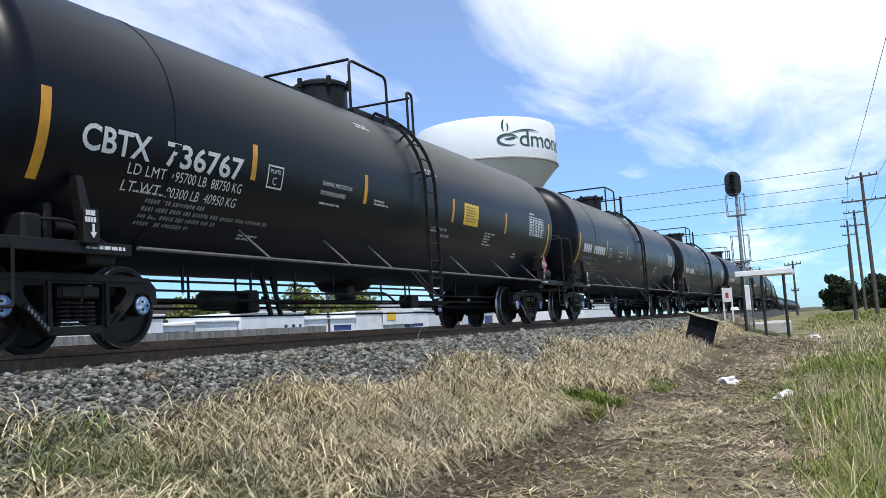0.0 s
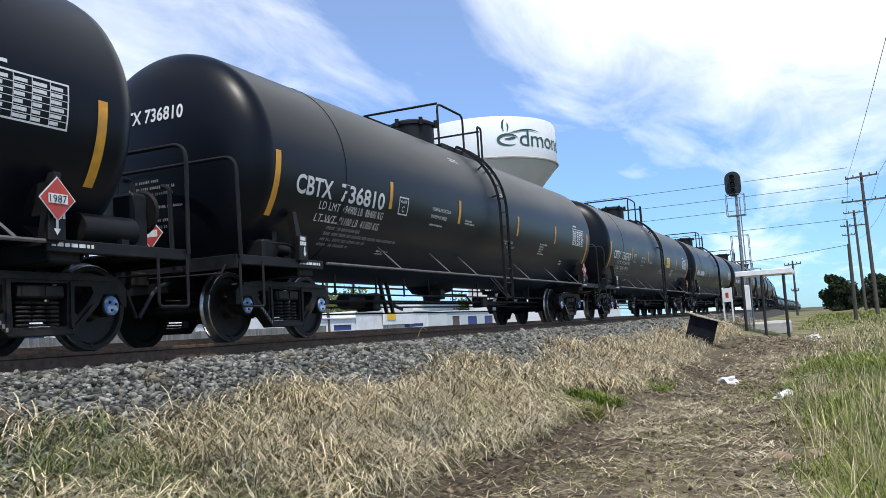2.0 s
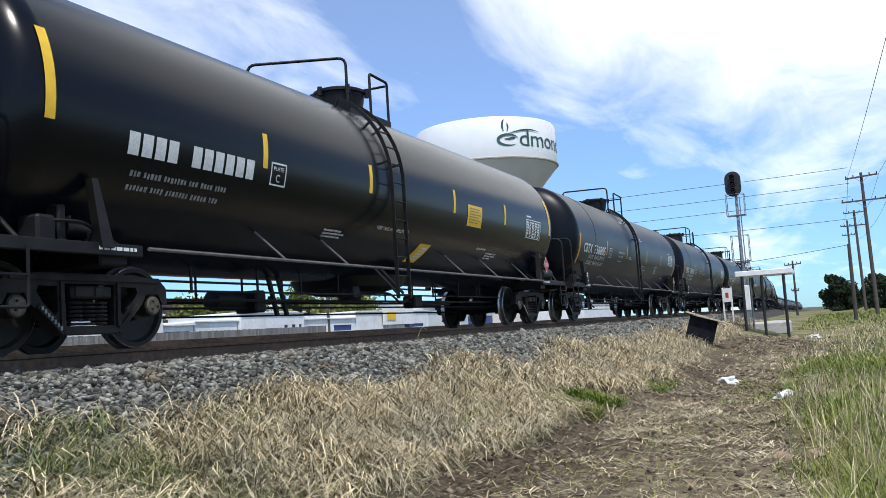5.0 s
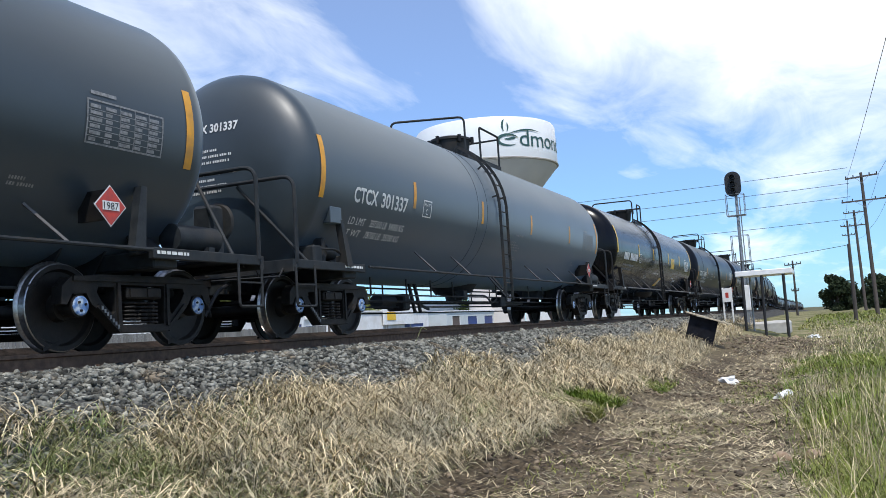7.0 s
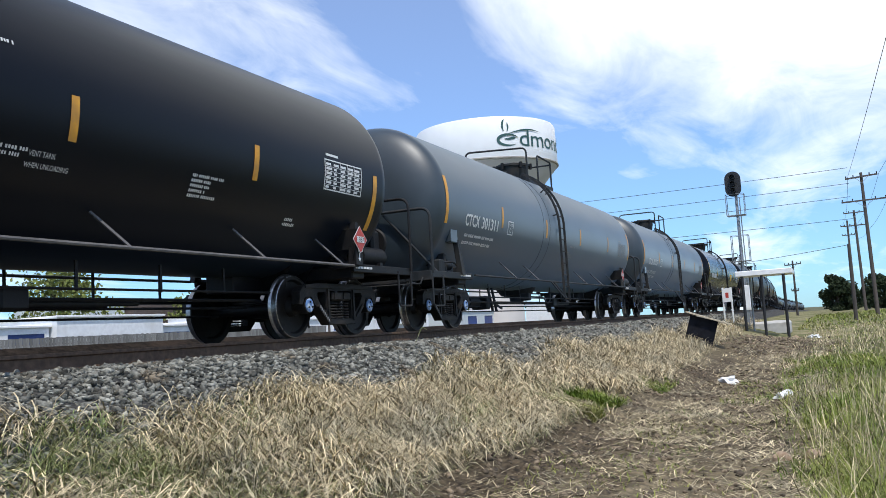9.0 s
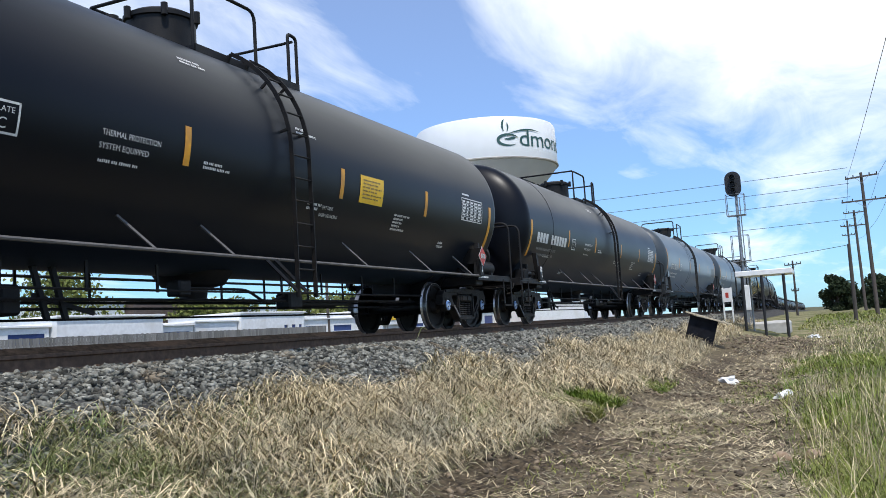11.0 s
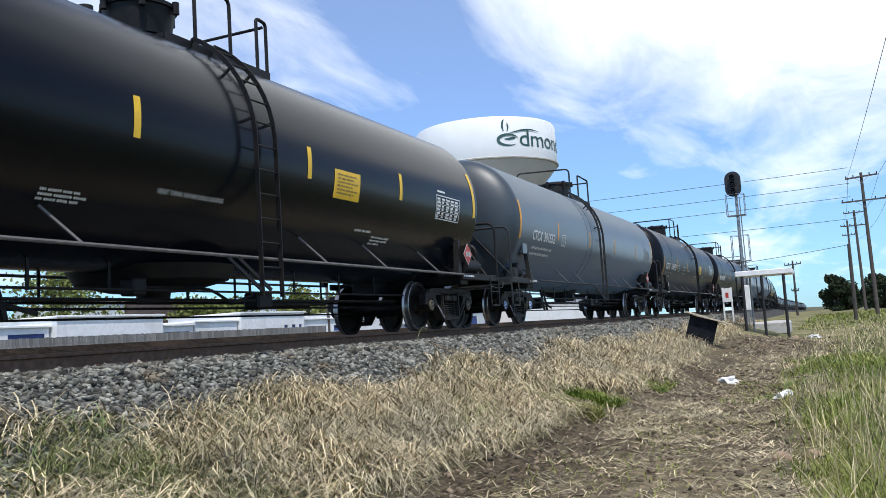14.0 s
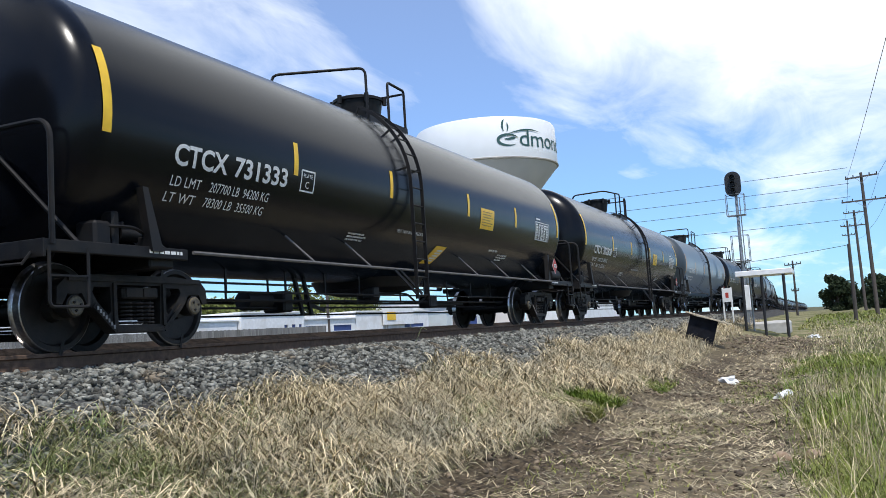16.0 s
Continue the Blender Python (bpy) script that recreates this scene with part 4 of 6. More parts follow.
def placard(car, s, z):
    """Red and white diamond on a small plate, standing out from the tank."""
    bm = bmesh.new()
    d = 0.21
    p = shell(s, z, 0.03)
    x = max(p.x + 0.02, 1.61)
    for k, (q, off, slot) in enumerate(((d, 0.0, 0), (d * 0.92, 0.005, 1))):
        vs = [bm.verts.new((x + off, p.y + a * q, p.z + b * q)) for a, b in ((-1, 0), (0, -1), (1, 0), (0, 1))]
        bm.faces.new(vs).material_index = slot
    vs = [bm.verts.new((x + 0.012, p.y + a, p.z + b)) for a, b in ((-0.11, -0.045), (0.11, -0.045), (0.11, 0.045), (-0.11, 0.045))]
    bm.faces.new(vs).material_index = 0
    for f in bm.faces:
        f.normal_update()
        if f.normal.x < 0:
            f.normal_flip()
    plac = part("placard", finish(bm, "placard", [WHITE, REDM, SIGBLACK]), None, car, "red and white diamond hazard placard")
    tx = text_flat("1987", 0.10, 1.0, 0.19)
    for v in tx.verts:
        v.co = Vector((x + 0.016, p.y - 0.095 + v.co.x, p.z - 0.036 + v.co.y))
    part("lettering", tx, SIGBLACK, plac, "black figures 1987")
    bm = bmesh.new()
    box(bm, 1.20, p.y - 0.02, z - 0.15, x - 0.004, p.y + 0.02, z + 0.15)
    part("placard_holder", bm, FRAME, car)


def look_of(kind):
    return {"late": "gloss", "mid": "cbtx"}.get(kind, kind)


def tank_car(kind):
    """One tank car of its kind with all parts but its own number."""
    paint, mtl, cap = {"cbtx": (BLACK, FRAME, BLUECAP), "grey": (GREY, FRAMEG, BLUECAP), "gloss": (GLOSS, FRAME, BRASSCAP)}[look_of(kind)]
    label = {"cbtx": "satin black tank car with amber reflector strips", "grey": "dusty grey tank car with amber reflector strips",
             "gloss": "glossy black tank car with yellow panels"}[look_of(kind)]
    car = thing("tank_car", label + " rolling on the rails", "tank car", "tank cars of the train")
    me = tank_mesh({"cbtx": (3.0,), "grey": (7.0, 7.5), "gloss": ()}[look_of(kind)], 16.75 if look_of(kind) == "cbtx" else S1)
    me.materials.clear()
    me.materials.append(paint)
    part("tank", me, None, car)
    lad = {"cbtx": 9.26, "mid": 8.25, "grey": 8.05, "gloss": 9.26, "late": 7.85}[kind]
    ladder(car, lad, mtl)
    top_gear(car, "grey" if kind == "mid" else kind, {"cbtx": 8.64, "mid": 9.5, "grey": 9.5, "gloss": 9.0, "late": 9.12}[kind], mtl)
    kind = look_of(kind)
    for e in (1, -1):
        end_gear(car, kind, mtl, e)
    belly(car, kind, mtl)
    truck(car, 2.05, cap)
    truck(car, 18.2 - 2.05, cap)
    # reflector strips
    amber = YELLOWB if kind == "gloss" else YELLOW
    inner = {"cbtx": (4.39, 7.21, 10.56, 13.42), "grey": (4.06, 7.2, 10.3, 13.5), "gloss": (4.45, 7.2, 10.45, 13.2)}[kind]
    z0, z1 = {"cbtx": (1.985, 2.42), "grey": (2.08, 2.53), "gloss": (2.16, 2.60)}[kind]
    for s in inner:
        part("reflector_strip", strip(s, z0, z1), amber, car, "vertical amber reflective strip")
    e0, e1 = {"cbtx": (1.61, 2.44), "grey": (1.95, 2.84), "gloss": (2.15, 3.04)}[kind]
    for s in ((1.23, 16.47) if kind == "cbtx" else (1.12, 16.38)):
        part("reflector_strip", strip(s, e0, e1, 0.12), amber, car, "vertical amber reflective strip")
    # lettered table near the front end
    s0, zt = {"cbtx": (15.0, 2.50), "grey": (14.9, 2.44), "gloss": (14.6, 2.42)}[kind]
    bm = bmesh.new()
    w, h, q = 1.05, 0.44, 0.018
    for a in (0, w - q):
        rect(bm, a, -h, a + q, 0)
    for b in (0, -h + q):
        rect(bm, 0, b - q, w, b)
    rnd = random.Random(5)
    for j in range(6):
        b = -0.05 - j * 0.065
        x = 0.04
        for k in range(5):
            ww = rnd.uniform(0.08, 0.16)
            rect(bm, x, b - 0.034, x + ww, b)
            x += 0.20
        rect(bm, 0, b - 0.055, w, b - 0.048)
    for a in (0.43, 0.63, 0.83):
        rect(bm, a, -h, a + 0.008, 0)
    rect(bm, 0.05, 0.05, 0.38, 0.085)
    part("data_table", wrap(bm, s0, zt, 0.006, 0.1), WHITE if kind != "grey" else FADED, car, "framed table of small white stencil")
    # small stencil blocks
    small = {"cbtx": [((0.55,), 5.97, 1.89, 0.035), ((0.35, 0.5), 7.5, 2.08, 0.035), ((0.55, 0.35, 0.35, 0.3, 0.5), 12.3, 1.93, 0.04), ((0.2, 0.3), 14.3, 1.62, 0.05),
                      ((0.3, 0.5), 9.43, 2.84, 0.04), ((0.4, 0.45), 7.4, 3.33, 0.04), ((0.35, 0.3), 9.75, 1.86, 0.04), ((0.5,), 2.5, 1.66, 0.03), ((0.4, 0.3), 4.55, 1.36, 0.035)],
             "grey": [((0.5,), 9.3, 2.02, 0.05), ((0.3, 0.5, 0.6, 0.6), 9.1, 1.86, 0.04), ((0.5, 0.7, 0.6, 0.5), 9.2, 1.55, 0.04), ((0.2, 0.3), 14.2, 1.62, 0.04)],
             "gloss": [((0.5,), 12.0, 1.62, 0.045), ((0.6, 0.6, 0.35), 12.6, 1.55, 0.04), ((0.5, 0.6, 0.5), 6.2, 1.56, 0.035)]}[kind]
    for i, (rows, s, z, h) in enumerate(small):
        part("stencil", wrap(bar_lines(rows, h, h * 0.5, i), s, z, 0.006, 1.0), WHITE if kind != "grey" else FADED, car, "small unreadable white stencil")
    # sill lettering bars near the ends
    for s in (1.75, 15.9):
        bm = bmesh.new()
        x = 0
        rnd = random.Random(3)
        while x < 0.5:
            ww = rnd.uniform(0.03, 0.10)
            box(bm, 1.501, S(s) + x, 0.98, 1.505, S(s) + x + ww, 1.015)
            x += ww + 0.02
        part("stencil", bm, WHITE, car, "small white sill lettering")
    placard(car, PLAC if kind != "grey" else 15.15, 1.42)
    if kind == "cbtx":
        words(car, "THERMAL PROTECTION", 5.97, 2.12, 0.82, 0.085, WHITE)
        words(car, "SYSTEM EQUIPPED", 5.95, 1.99, 0.68, 0.085, WHITE)
        words(car, "VENT TANK", 10.12, 1.80, 0.30, 0.075, WHITE)
        words(car, "WHEN UNLOADING", 10.1, 1.70, 0.50, 0.075, WHITE)
    if kind == "grey":
        part("data_plate", box(bmesh.new(), 1.30, S(1.40), 1.62, 1.50, S(1.72), 1.86, 0.01), GREY, car, "small grey metal plate")
    plate_box(car, {"cbtx": 4.68, "grey": 4.4, "gloss": 4.58}[kind], 1.93 if kind == "cbtx" else 1.97, WHITE)
    if kind == "gloss":
        yellow_notice(car, 11.1, 1.98)
        words(car, "VENT TANK WHEN UNLOADING", 7.66, 1.66, 1.12, 0.085, WHITE)
        bm = bmesh.new()
        f = bm.faces.new([bm.verts.new((x, y, 0)) for x, y in ((14.55, 1.30), (15.0, 1.30), (15.12, 1.52), (14.67, 1.52))])
        r0 = bmesh.ops.inset_individual(bm, faces=[f], thickness=0.03)
        bmesh.ops.delete(bm, geom=[f], context="FACES_ONLY")
        for v in bm.verts:
            v.co.x -= 14.55
            v.co.y -= 1.30
        part("stencil", wrap(bm, 14.55, 1.34, 0.006, 0.2), WHITE, car, "white outlined box")
    return car


def words(car, string, s, z, width, size, mtl):
    part("lettering", wrap(text_flat(string, size, 1.0, width), s, z, 0.006, 0.2), mtl, car, "white stencilled words " + string.lower())


def yellow_notice(car, s, z):
    bm = bmesh.new()
    rect(bm, 0, 0, 0.74, 0.42)
    p = part("yellow_panel", wrap(bm, s, z, 0.006), YELLOWB, car, "yellow notice panel with dark print")
    bm = bar_lines((0.56, 0.5, 0.58, 0.44, 0.58, 0.5), 0.026, 0.028, 3)
    for v in bm.verts:
        v.co.x += 0.08
        v.co.y += 0.365
    part("stencil", wrap(bm, s, z, 0.010, 1), BRASSCAP, p)


def plate_box(car, s, z, mtl):
    bm = bmesh.new()
    w, h, q = 0.34, 0.30, 0.022
    for a in (0, w - q):
        rect(bm, a, 0, a + q, h)
    for b in (0, h - q):
        rect(bm, 0, b, w, b + q)
    p = part("plate_box", wrap(bm, s, z, 0.006), mtl, car, "white outlined plate mark")
    bm = text_flat("C", 0.14)
    part("lettering", wrap(bm, s + 0.12, z + 0.05, 0.006), mtl, p)
    bm = text_flat("PLATE", 0.075, width=0.22)
    part("lettering", wrap(bm, s + 0.06, z + 0.19, 0.006), mtl, p)


def mark_car(car, kind, mark, w1=None, w2=None, extra=False):
    """The car's own number and weights; bars where they cannot be read."""
    col = {"cbtx": WHITE, "grey": WHITE, "gloss": WHITE}[kind]
    s, z, width, size = {"cbtx": (1.68, 1.955, 2.50, 0.36), "grey": (2.02, 1.99, 1.78, 0.32), "gloss": (2.12, 1.985, 2.15, 0.33)}[kind]
    if mark:
        a, b = mark.split()
        wa = {"cbtx": 0.93, "grey": 0.74, "gloss": 0.92}[kind]
        wb = {"cbtx": 1.34, "grey": 0.92, "gloss": 1.10}[kind]
        part("number", wrap(text_flat(a, size, 1.0, wa, 0.008), s, z), col, car, "white stencilled car letters " + a)
        part("number", wrap(text_flat(b, size, 1.0, wb, 0.008), s + width - wb, z), col, car, "white stencilled car number " + b)
        if kind != "gloss":
            part("number", on_head(text_flat(mark, 0.25 if kind == "cbtx" else 0.17, 1.05, 1.2 if kind == "cbtx" else 0.95, 0.006), -0.62 if kind == "cbtx" else -0.42, 2.92 if kind == "cbtx" else 3.0), col, car, "small white car number on the tank end")
        else:
            part("number", on_head(text_flat(mark, 0.22, 1.05, 1.0, 0.006), -0.55, 2.98), col, car, "small white car number on the tank end")
    else:
        bm = bmesh.new()
        x = 0
        for k in range(11):
            if k != 4:
                rect(bm, x, 0, x + width / 14, 0.24)
            x += width / 11
        part("number", wrap(bm, s, z), col, car, "white stencilled car number too far off to read")
    if w1:
        for j, (a, b) in enumerate((("LD LMT", w1), ("LT WT", w2))):
            zz = {"cbtx": 1.80, "grey": 1.67, "gloss": 1.76}[kind] - j * 0.165
            x0 = s + (0.66 if kind == "cbtx" else 0.02) - j * 0.02
            part("weight_line", wrap(text_flat(a, 0.17, 1.05, 0.56 if kind == "cbtx" else 0.5), x0, zz), col, car, "white load line " + a)
            part("weight_line", wrap(text_flat(b, 0.17, 1.02, 1.22 if kind == "cbtx" else 1.15), x0 + 0.66, zz), col, car, "white figures " + b)
    else:
        part("stencil", wrap(bar_lines((1.6, 1.5), 0.07, 0.08, 4), s + 0.1, 1.84, 0.006, 1), WHITE if kind == "grey" else FADED, car, "faded weight lines")
    if extra:
        part("stencil", wrap(bar_lines((1.0, 2.3, 1.3, 0.9), 0.06, 0.035, 9), s + 1.05, 1.60, 0.006, 1), FADED, car, "small faded maintenance stencil")
    # stencil block and placard on the rear head
    if kind == "cbtx":
        bm = bmesh.new()
        for d, off, slot in ((0.20, 0.0, 0), (0.18, 0.004, 1)):
            bm.faces.new([bm.verts.new((0.05 + a * d, S(0.56) - off, 1.45 + b * d)) for a, b in ((-1, 0), (0, -1), (1, 0), (0, 1))]).material_index = slot
        bm.faces.new([bm.verts.new((0.05 + a, S(0.56) - 0.008, 1.45 + b)) for a, b in ((-0.11, -0.045), (0.11, -0.045), (0.11, 0.045), (-0.11, 0.045))]).material_index = 0
        part("placard", finish(bm, "placard", [WHITE, REDM]), None, car, "red and white diamond hazard placard")
    part("stencil", on_head(bar_lines((0.55, 0.8, 0.75, 0, 0.9, 0.5, 0.7, 0.6), 0.04, 0.045, 2, 0.1), -0.35, 2.15 if kind == "cbtx" else 2.75), FADED if kind != "grey" else WHITE, car, "small unreadable stencil on the tank end")


def build_train():
    seq = [("cbtx", "CBTX 736767", "195700 LB  88750 KG", "90300 LB  40950 KG", True, 4.52), ("cbtx", "CBTX 736810", "194900 LB  88400 KG", "91100 LB  41300 KG", True, -13.70),
           ("mid", "CBTX 736805", "195100 LB  88430 KG", "90900 LB  41250 KG", False, -31.92), ("late", "", None, None, False, -49.97),
           ("grey", "CTCX 301337", "207300 LB  94000 KG", "78700 LB  35700 KG", False, -68.02), ("grey", "CTCX 301311", None, None, False, -86.07), ("cbtx", "", None, None, False, -104.22),
           ("cbtx", "CBTX 736752", None, None, False, -122.23), ("grey", "CTCX 301552", None, None, False, -140.2), ("gloss", "CTCX 302808", "207000 LB  93850 KG", "79000 LB  35850 KG", False, -158.3),
           ("late", "CTCX 731333", "207700 LB  94200 KG", "78300 LB  35500 KG", False, -176.37), ("late", "", None, None, False, -194.4)]
    proto = {k: tank_car(k) for k in ("cbtx", "mid", "grey", "gloss", "late")}
    used = set()
    rows = [(k, m, a, b, x, r) for k, m, a, b, x, r in seq]
    for j in range(28):
        kind = ("cbtx", "cbtx", "cbtx", "cbtx", "cbtx", "grey", "cbtx", "grey", "cbtx", "cbtx", "gloss", "cbtx", "grey", "cbtx", "cbtx", "cbtx", "grey", "cbtx", "cbtx", "cbtx")[j % 20]
        rows.append((kind, "", None, None, j < 2, 4.52 + 18.2 * (j + 1)))
    made = []
    for kind, *rest in rows:
        if kind in used:
            car = copy_thing(proto[kind], Matrix())
        else:
            car = proto[kind]
        used.add(kind)
        made.append((car, kind, rest))
    for i, (car, kind, (mark, w1, w2, extra, rear)) in enumerate(made):
        mark_car(car, look_of(kind), mark, w1, w2, extra)
        car.matrix_world = car_pose(rear + HALF)
        SCENE_CARS.append((car, rear + HALF, rear < 60))
    for i in (0, 7):
        yellow_notice(made[i][0], 11.08, 1.99)
    # the yellow slanting panel that some glossy cars carry
    for i in (3, 10):
        car = made[i][0]
        bm = bmesh.new()
        bm.faces.new([bm.verts.new((x, y, 0)) for x, y in ((0, 0), (0.46, 0), (0.66, 0.42), (0.20, 0.42))])
        p = part("yellow_panel", wrap(bm, 9.22, 1.24, 0.006), YELLOWB, car, "slanting yellow panel with white print")
        bm = bmesh.new()
        for j in range(5):
            rect(bm, 0.18 + j * 0.035, 0.07 + j * 0.06, 0.42 + j * 0.035, 0.105 + j * 0.06)
        part("stencil", wrap(bm, 9.22, 1.24, 0.010, 1), WHITE, p)


# ---------------- ground ----------------
PROFILE = [(-400, 2.0), (-60, 0.6), (-45, 0.45), (-12, -0.25), (-6.4, -0.2), (-5.2, -0.2), (-4.0, -0.2), (-3.4, -0.2), (-2.7, -0.55), (-1.0, -0.75), (1.0, -0.75), (2.35, -0.72), (2.6, -0.72), (3.2, -0.93), (4.2, -1.22), (5.2, -1.50), (6.4, -1.56),
           (7.6, -1.54), (8.6, -1.50), (14, -1.36), (40, -1.2), (400, -1.0)]


def ground_z(x, y):
    p, _, _ = track(max(y, 0))
    u = x - p.x
    z = PROFILE[-1][1]
    for (a, za), (b, zb) in zip(PROFILE, PROFILE[1:]):
        if u <= b:
            q = max(0.0, (u - a) / (b - a))
            z = za + (zb - za) * q
            break
    far = min(1.0, max(0.0, (y - 42) / 40))
    if u > 2.5:
        z += far * 0.42 * min(1, (u - 2.5) / 3)
    z += 0.26 * math.exp(-(((x - 5.6) / 1.3) ** 2 + ((y - 38.5) / 4.5) ** 2))          # heap of dug earth
    return z + max(p.z, -3.2)


def ground_noise(x, y):
    d = max(0.0, min(1.0, (abs(x) - 2.4) / 0.6)) if x < 3 else 1.0
    q = noise.noise(Vector((x * 0.7, y * 0.5, 1.0))) * 0.05 + noise.noise(Vector((x * 2.6, y * 2.0, 4.0))) * 0.03
    if 4.5 < x < 8.0 and y < 45:
        q += noise.noise(Vector((x * 5, y * 3.5, 7.0))) * 0.045
        q -= 0.05 * (math.exp(-((x - 5.05) / 0.22) ** 2) + math.exp(-((x - 6.85) / 0.22) ** 2))       # wheel ruts
    return q * d


def gz(x, y):
    return ground_z(x, y) + (ground_noise(x, y) if y < 60 else 0.0)


def build_ground():
    xs = [-1500, -700, -400, -250, -150, -100, -70, -60, -52, -45, -30, -20, -12, -8, -5.2, -4.6, -4.0, -3.7, -3.4, -2.7, -1.0, 1.0, 2.3]
    xs += [2.5 + 0.14 * k for k in range(50)] + [9.6 + 0.5 * k for k in range(16)] + [18, 20, 24, 30, 40, 60, 90, 150, 250, 400, 700, 1500]
    ys = [-60, -30, -15, -8, -4, -1] + [1 + 0.2 * k for k in range(100)] + [21 + 0.5 * k for k in range(60)] + [52, 55, 60, 66, 74, 84, 92, 100, 115, 130, 150, 170, 190, 220, 260, 320, 400, 500, 650, 900, 1300, 2000, 3000]
    verts = [(x, y, gz(x, y)) for y in ys for x in xs]
    n = len(xs)
    faces = [(j * n + i, j * n + i + 1, (j + 1) * n + i + 1, (j + 1) * n + i) for j in range(len(ys) - 1) for i in range(n - 1)]
    me = bpy.data.meshes.new("ground")
    me.from_pydata(verts, [], faces)
    me.polygons.foreach_set("use_smooth", [True] * len(me.polygons))
    me.materials.append(GROUND)
    tagged(new("ground", me), "bare dirt wheel track between dry thatch and green verge", "ground", kind="structure")


def sweep(name, section, material, y0, y1, parent=None, closed=True, steps=()):
    """A cross-section (x, z) drawn along the track."""
    ys = sorted({y0, y1, *[y for y in (72, 80, 90, 100, 110, 120, 130, 165, 200, 230, 260, 300, 340, 400, 500) if y0 < y < y1], *steps})
    bm = bmesh.new()
    rings = []
    for y in ys:
        p, a, _ = track(max(y, 0))
        if y < 0:
            p = Vector((0, y, 0))
        c, s = math.cos(a), math.sin(a)
        rings.append([bm.verts.new((p.x + x * c, p.y + x * s, p.z + z)) for x, z in section])
    k = len(section)
    for p, q in zip(rings, rings[1:]):
        for i in range(k if closed else k - 1):
            bm.faces.new((p[i], p[(i + 1) % k], q[(i + 1) % k], q[i]))
    if closed:
        bm.faces.new(rings[0]), bm.faces.new(rings[-1][::-1])
    bmesh.ops.recalc_face_normals(bm, faces=bm.faces[:])
    return finish(bm, name, material, True, 30)


def build_track():
    # bed under the loose stones, dark as the shaded gaps between them
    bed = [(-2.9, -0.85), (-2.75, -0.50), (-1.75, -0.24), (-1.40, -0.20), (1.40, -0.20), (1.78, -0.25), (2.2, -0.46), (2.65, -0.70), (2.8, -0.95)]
    ob = new("ballast", sweep("ballast", bed, BALLAST_GAPS, -30, 700))
    tagged(ob, "crushed stone bed under the rails, coloured dark for the shade between stones", "ballast", kind="structure")
    # far-side bank, its colour carries the shade behind the train
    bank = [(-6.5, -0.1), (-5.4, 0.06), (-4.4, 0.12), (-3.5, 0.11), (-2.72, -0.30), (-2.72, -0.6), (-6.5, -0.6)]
    tagged(new("bank", sweep("bank", bank, CINDER_SHADE, -30, 700)), "cinder bank on the far side of the track, coloured dark for the train's shade", "bank", kind="structure")
    head = [(-0.036, -0.008), (-0.030, 0.0), (0.030, 0.0), (0.036, -0.008), (0.036, -0.036), (0.010, -0.048), (0.009, -0.140), (0.030, -0.155), (0.076, -0.166), (0.076, -0.178),
            (-0.076, -0.178), (-0.076, -0.166), (-0.030, -0.155), (-0.009, -0.140), (-0.010, -0.048), (-0.036, -0.036)]
    for c in (0.755, -0.755):
        me = sweep("rail", [(x + c, z) for x, z in head], RUST, -30, 700)
        me.materials.append(TREAD)
        for f in me.polygons:
            if f.normal.z > 0.9 and f.center.z > track(max(f.center.y, 0))[0].z - 0.01:
                f.material_index = 1
        rail = tagged(new("rail", me), "rust-brown steel rail with a polished running surface", "rail", "rails of the track", "structure")
        if c > 0:       # insulated joint bars and bond straps on the near rail
            for y in (4.9, 5.75):
                bm = bmesh.new()
                tube(bm, rounded([(c + 0.045, y, -0.01), (c + 0.05, y + 0.01, -0.09), (c + 0.085, y + 0.05, -0.165)], 0.03), 0.008, 6)
                part("bond_wire", bm, ALU, rail, "thin pale bond wire", True)
    bm = bmesh.new()
    box(bm, -1.30, -0.115, -0.36, 1.30, 0.115, -0.175, 0.012)
    tie = finish(bm, "tie", TIEM)
    bm = bmesh.new()
    for c in (0.755, -0.755):
        box(bm, c - 0.19, -0.09, -0.186, c + 0.19, 0.09, -0.165, 0.004)
        for dx in (-0.10, 0.10):
            box(bm, c + dx - 0.02, -0.06, -0.17, c + dx + 0.02, -0.03, -0.145)
    plate = finish(bm, "tie_plate", RUST)
    for k in range(120):
        y = -2 + 0.53 * k
        t = tagged(new("tie", tie), "creosoted timber tie under the rails", "railway tie", "ties of the track", "structure")
        t.location = (random.uniform(-0.04, 0.04), y, 0)
        part("tie_plate", plate, None, t)


def instances(name, tv, tf, mats4, material, label, category, smooth=False):
    """One mesh of many placed copies of a small template (numpy)."""
    tv, tf = np.array(tv, float), np.array(tf, int)
    m = np.array(mats4)
    n, k = len(m), len(tv)
    v = np.einsum("nij,kj->nki", m[:, :3, :3], tv) + m[:, None, :3, 3]
    f = (tf[None] + (np.arange(n) * k)[:, None, None]).reshape(-1, tf.shape[1])
    me = bpy.data.meshes.new(name)
    me.vertices.add(n * k)
    me.vertices.foreach_set("co", v.reshape(-1))
    w = tf.shape[1]
    me.loops.add(len(f) * w)
    me.loops.foreach_set("vertex_index", f.reshape(-1))
    me.polygons.add(len(f))
    me.polygons.foreach_set("loop_start", np.arange(len(f)) * w)
    me.polygons.foreach_set("loop_total", np.full(len(f), w))
    me.update(calc_edges=True)
    me.validate()
    if smooth:
        me.polygons.foreach_set("use_smooth", [True] * len(me.polygons))
    me.materials.append(material)
    return tagged(new(name, me), label, category, kind="stuff")


RNG = np.random.default_rng(11)


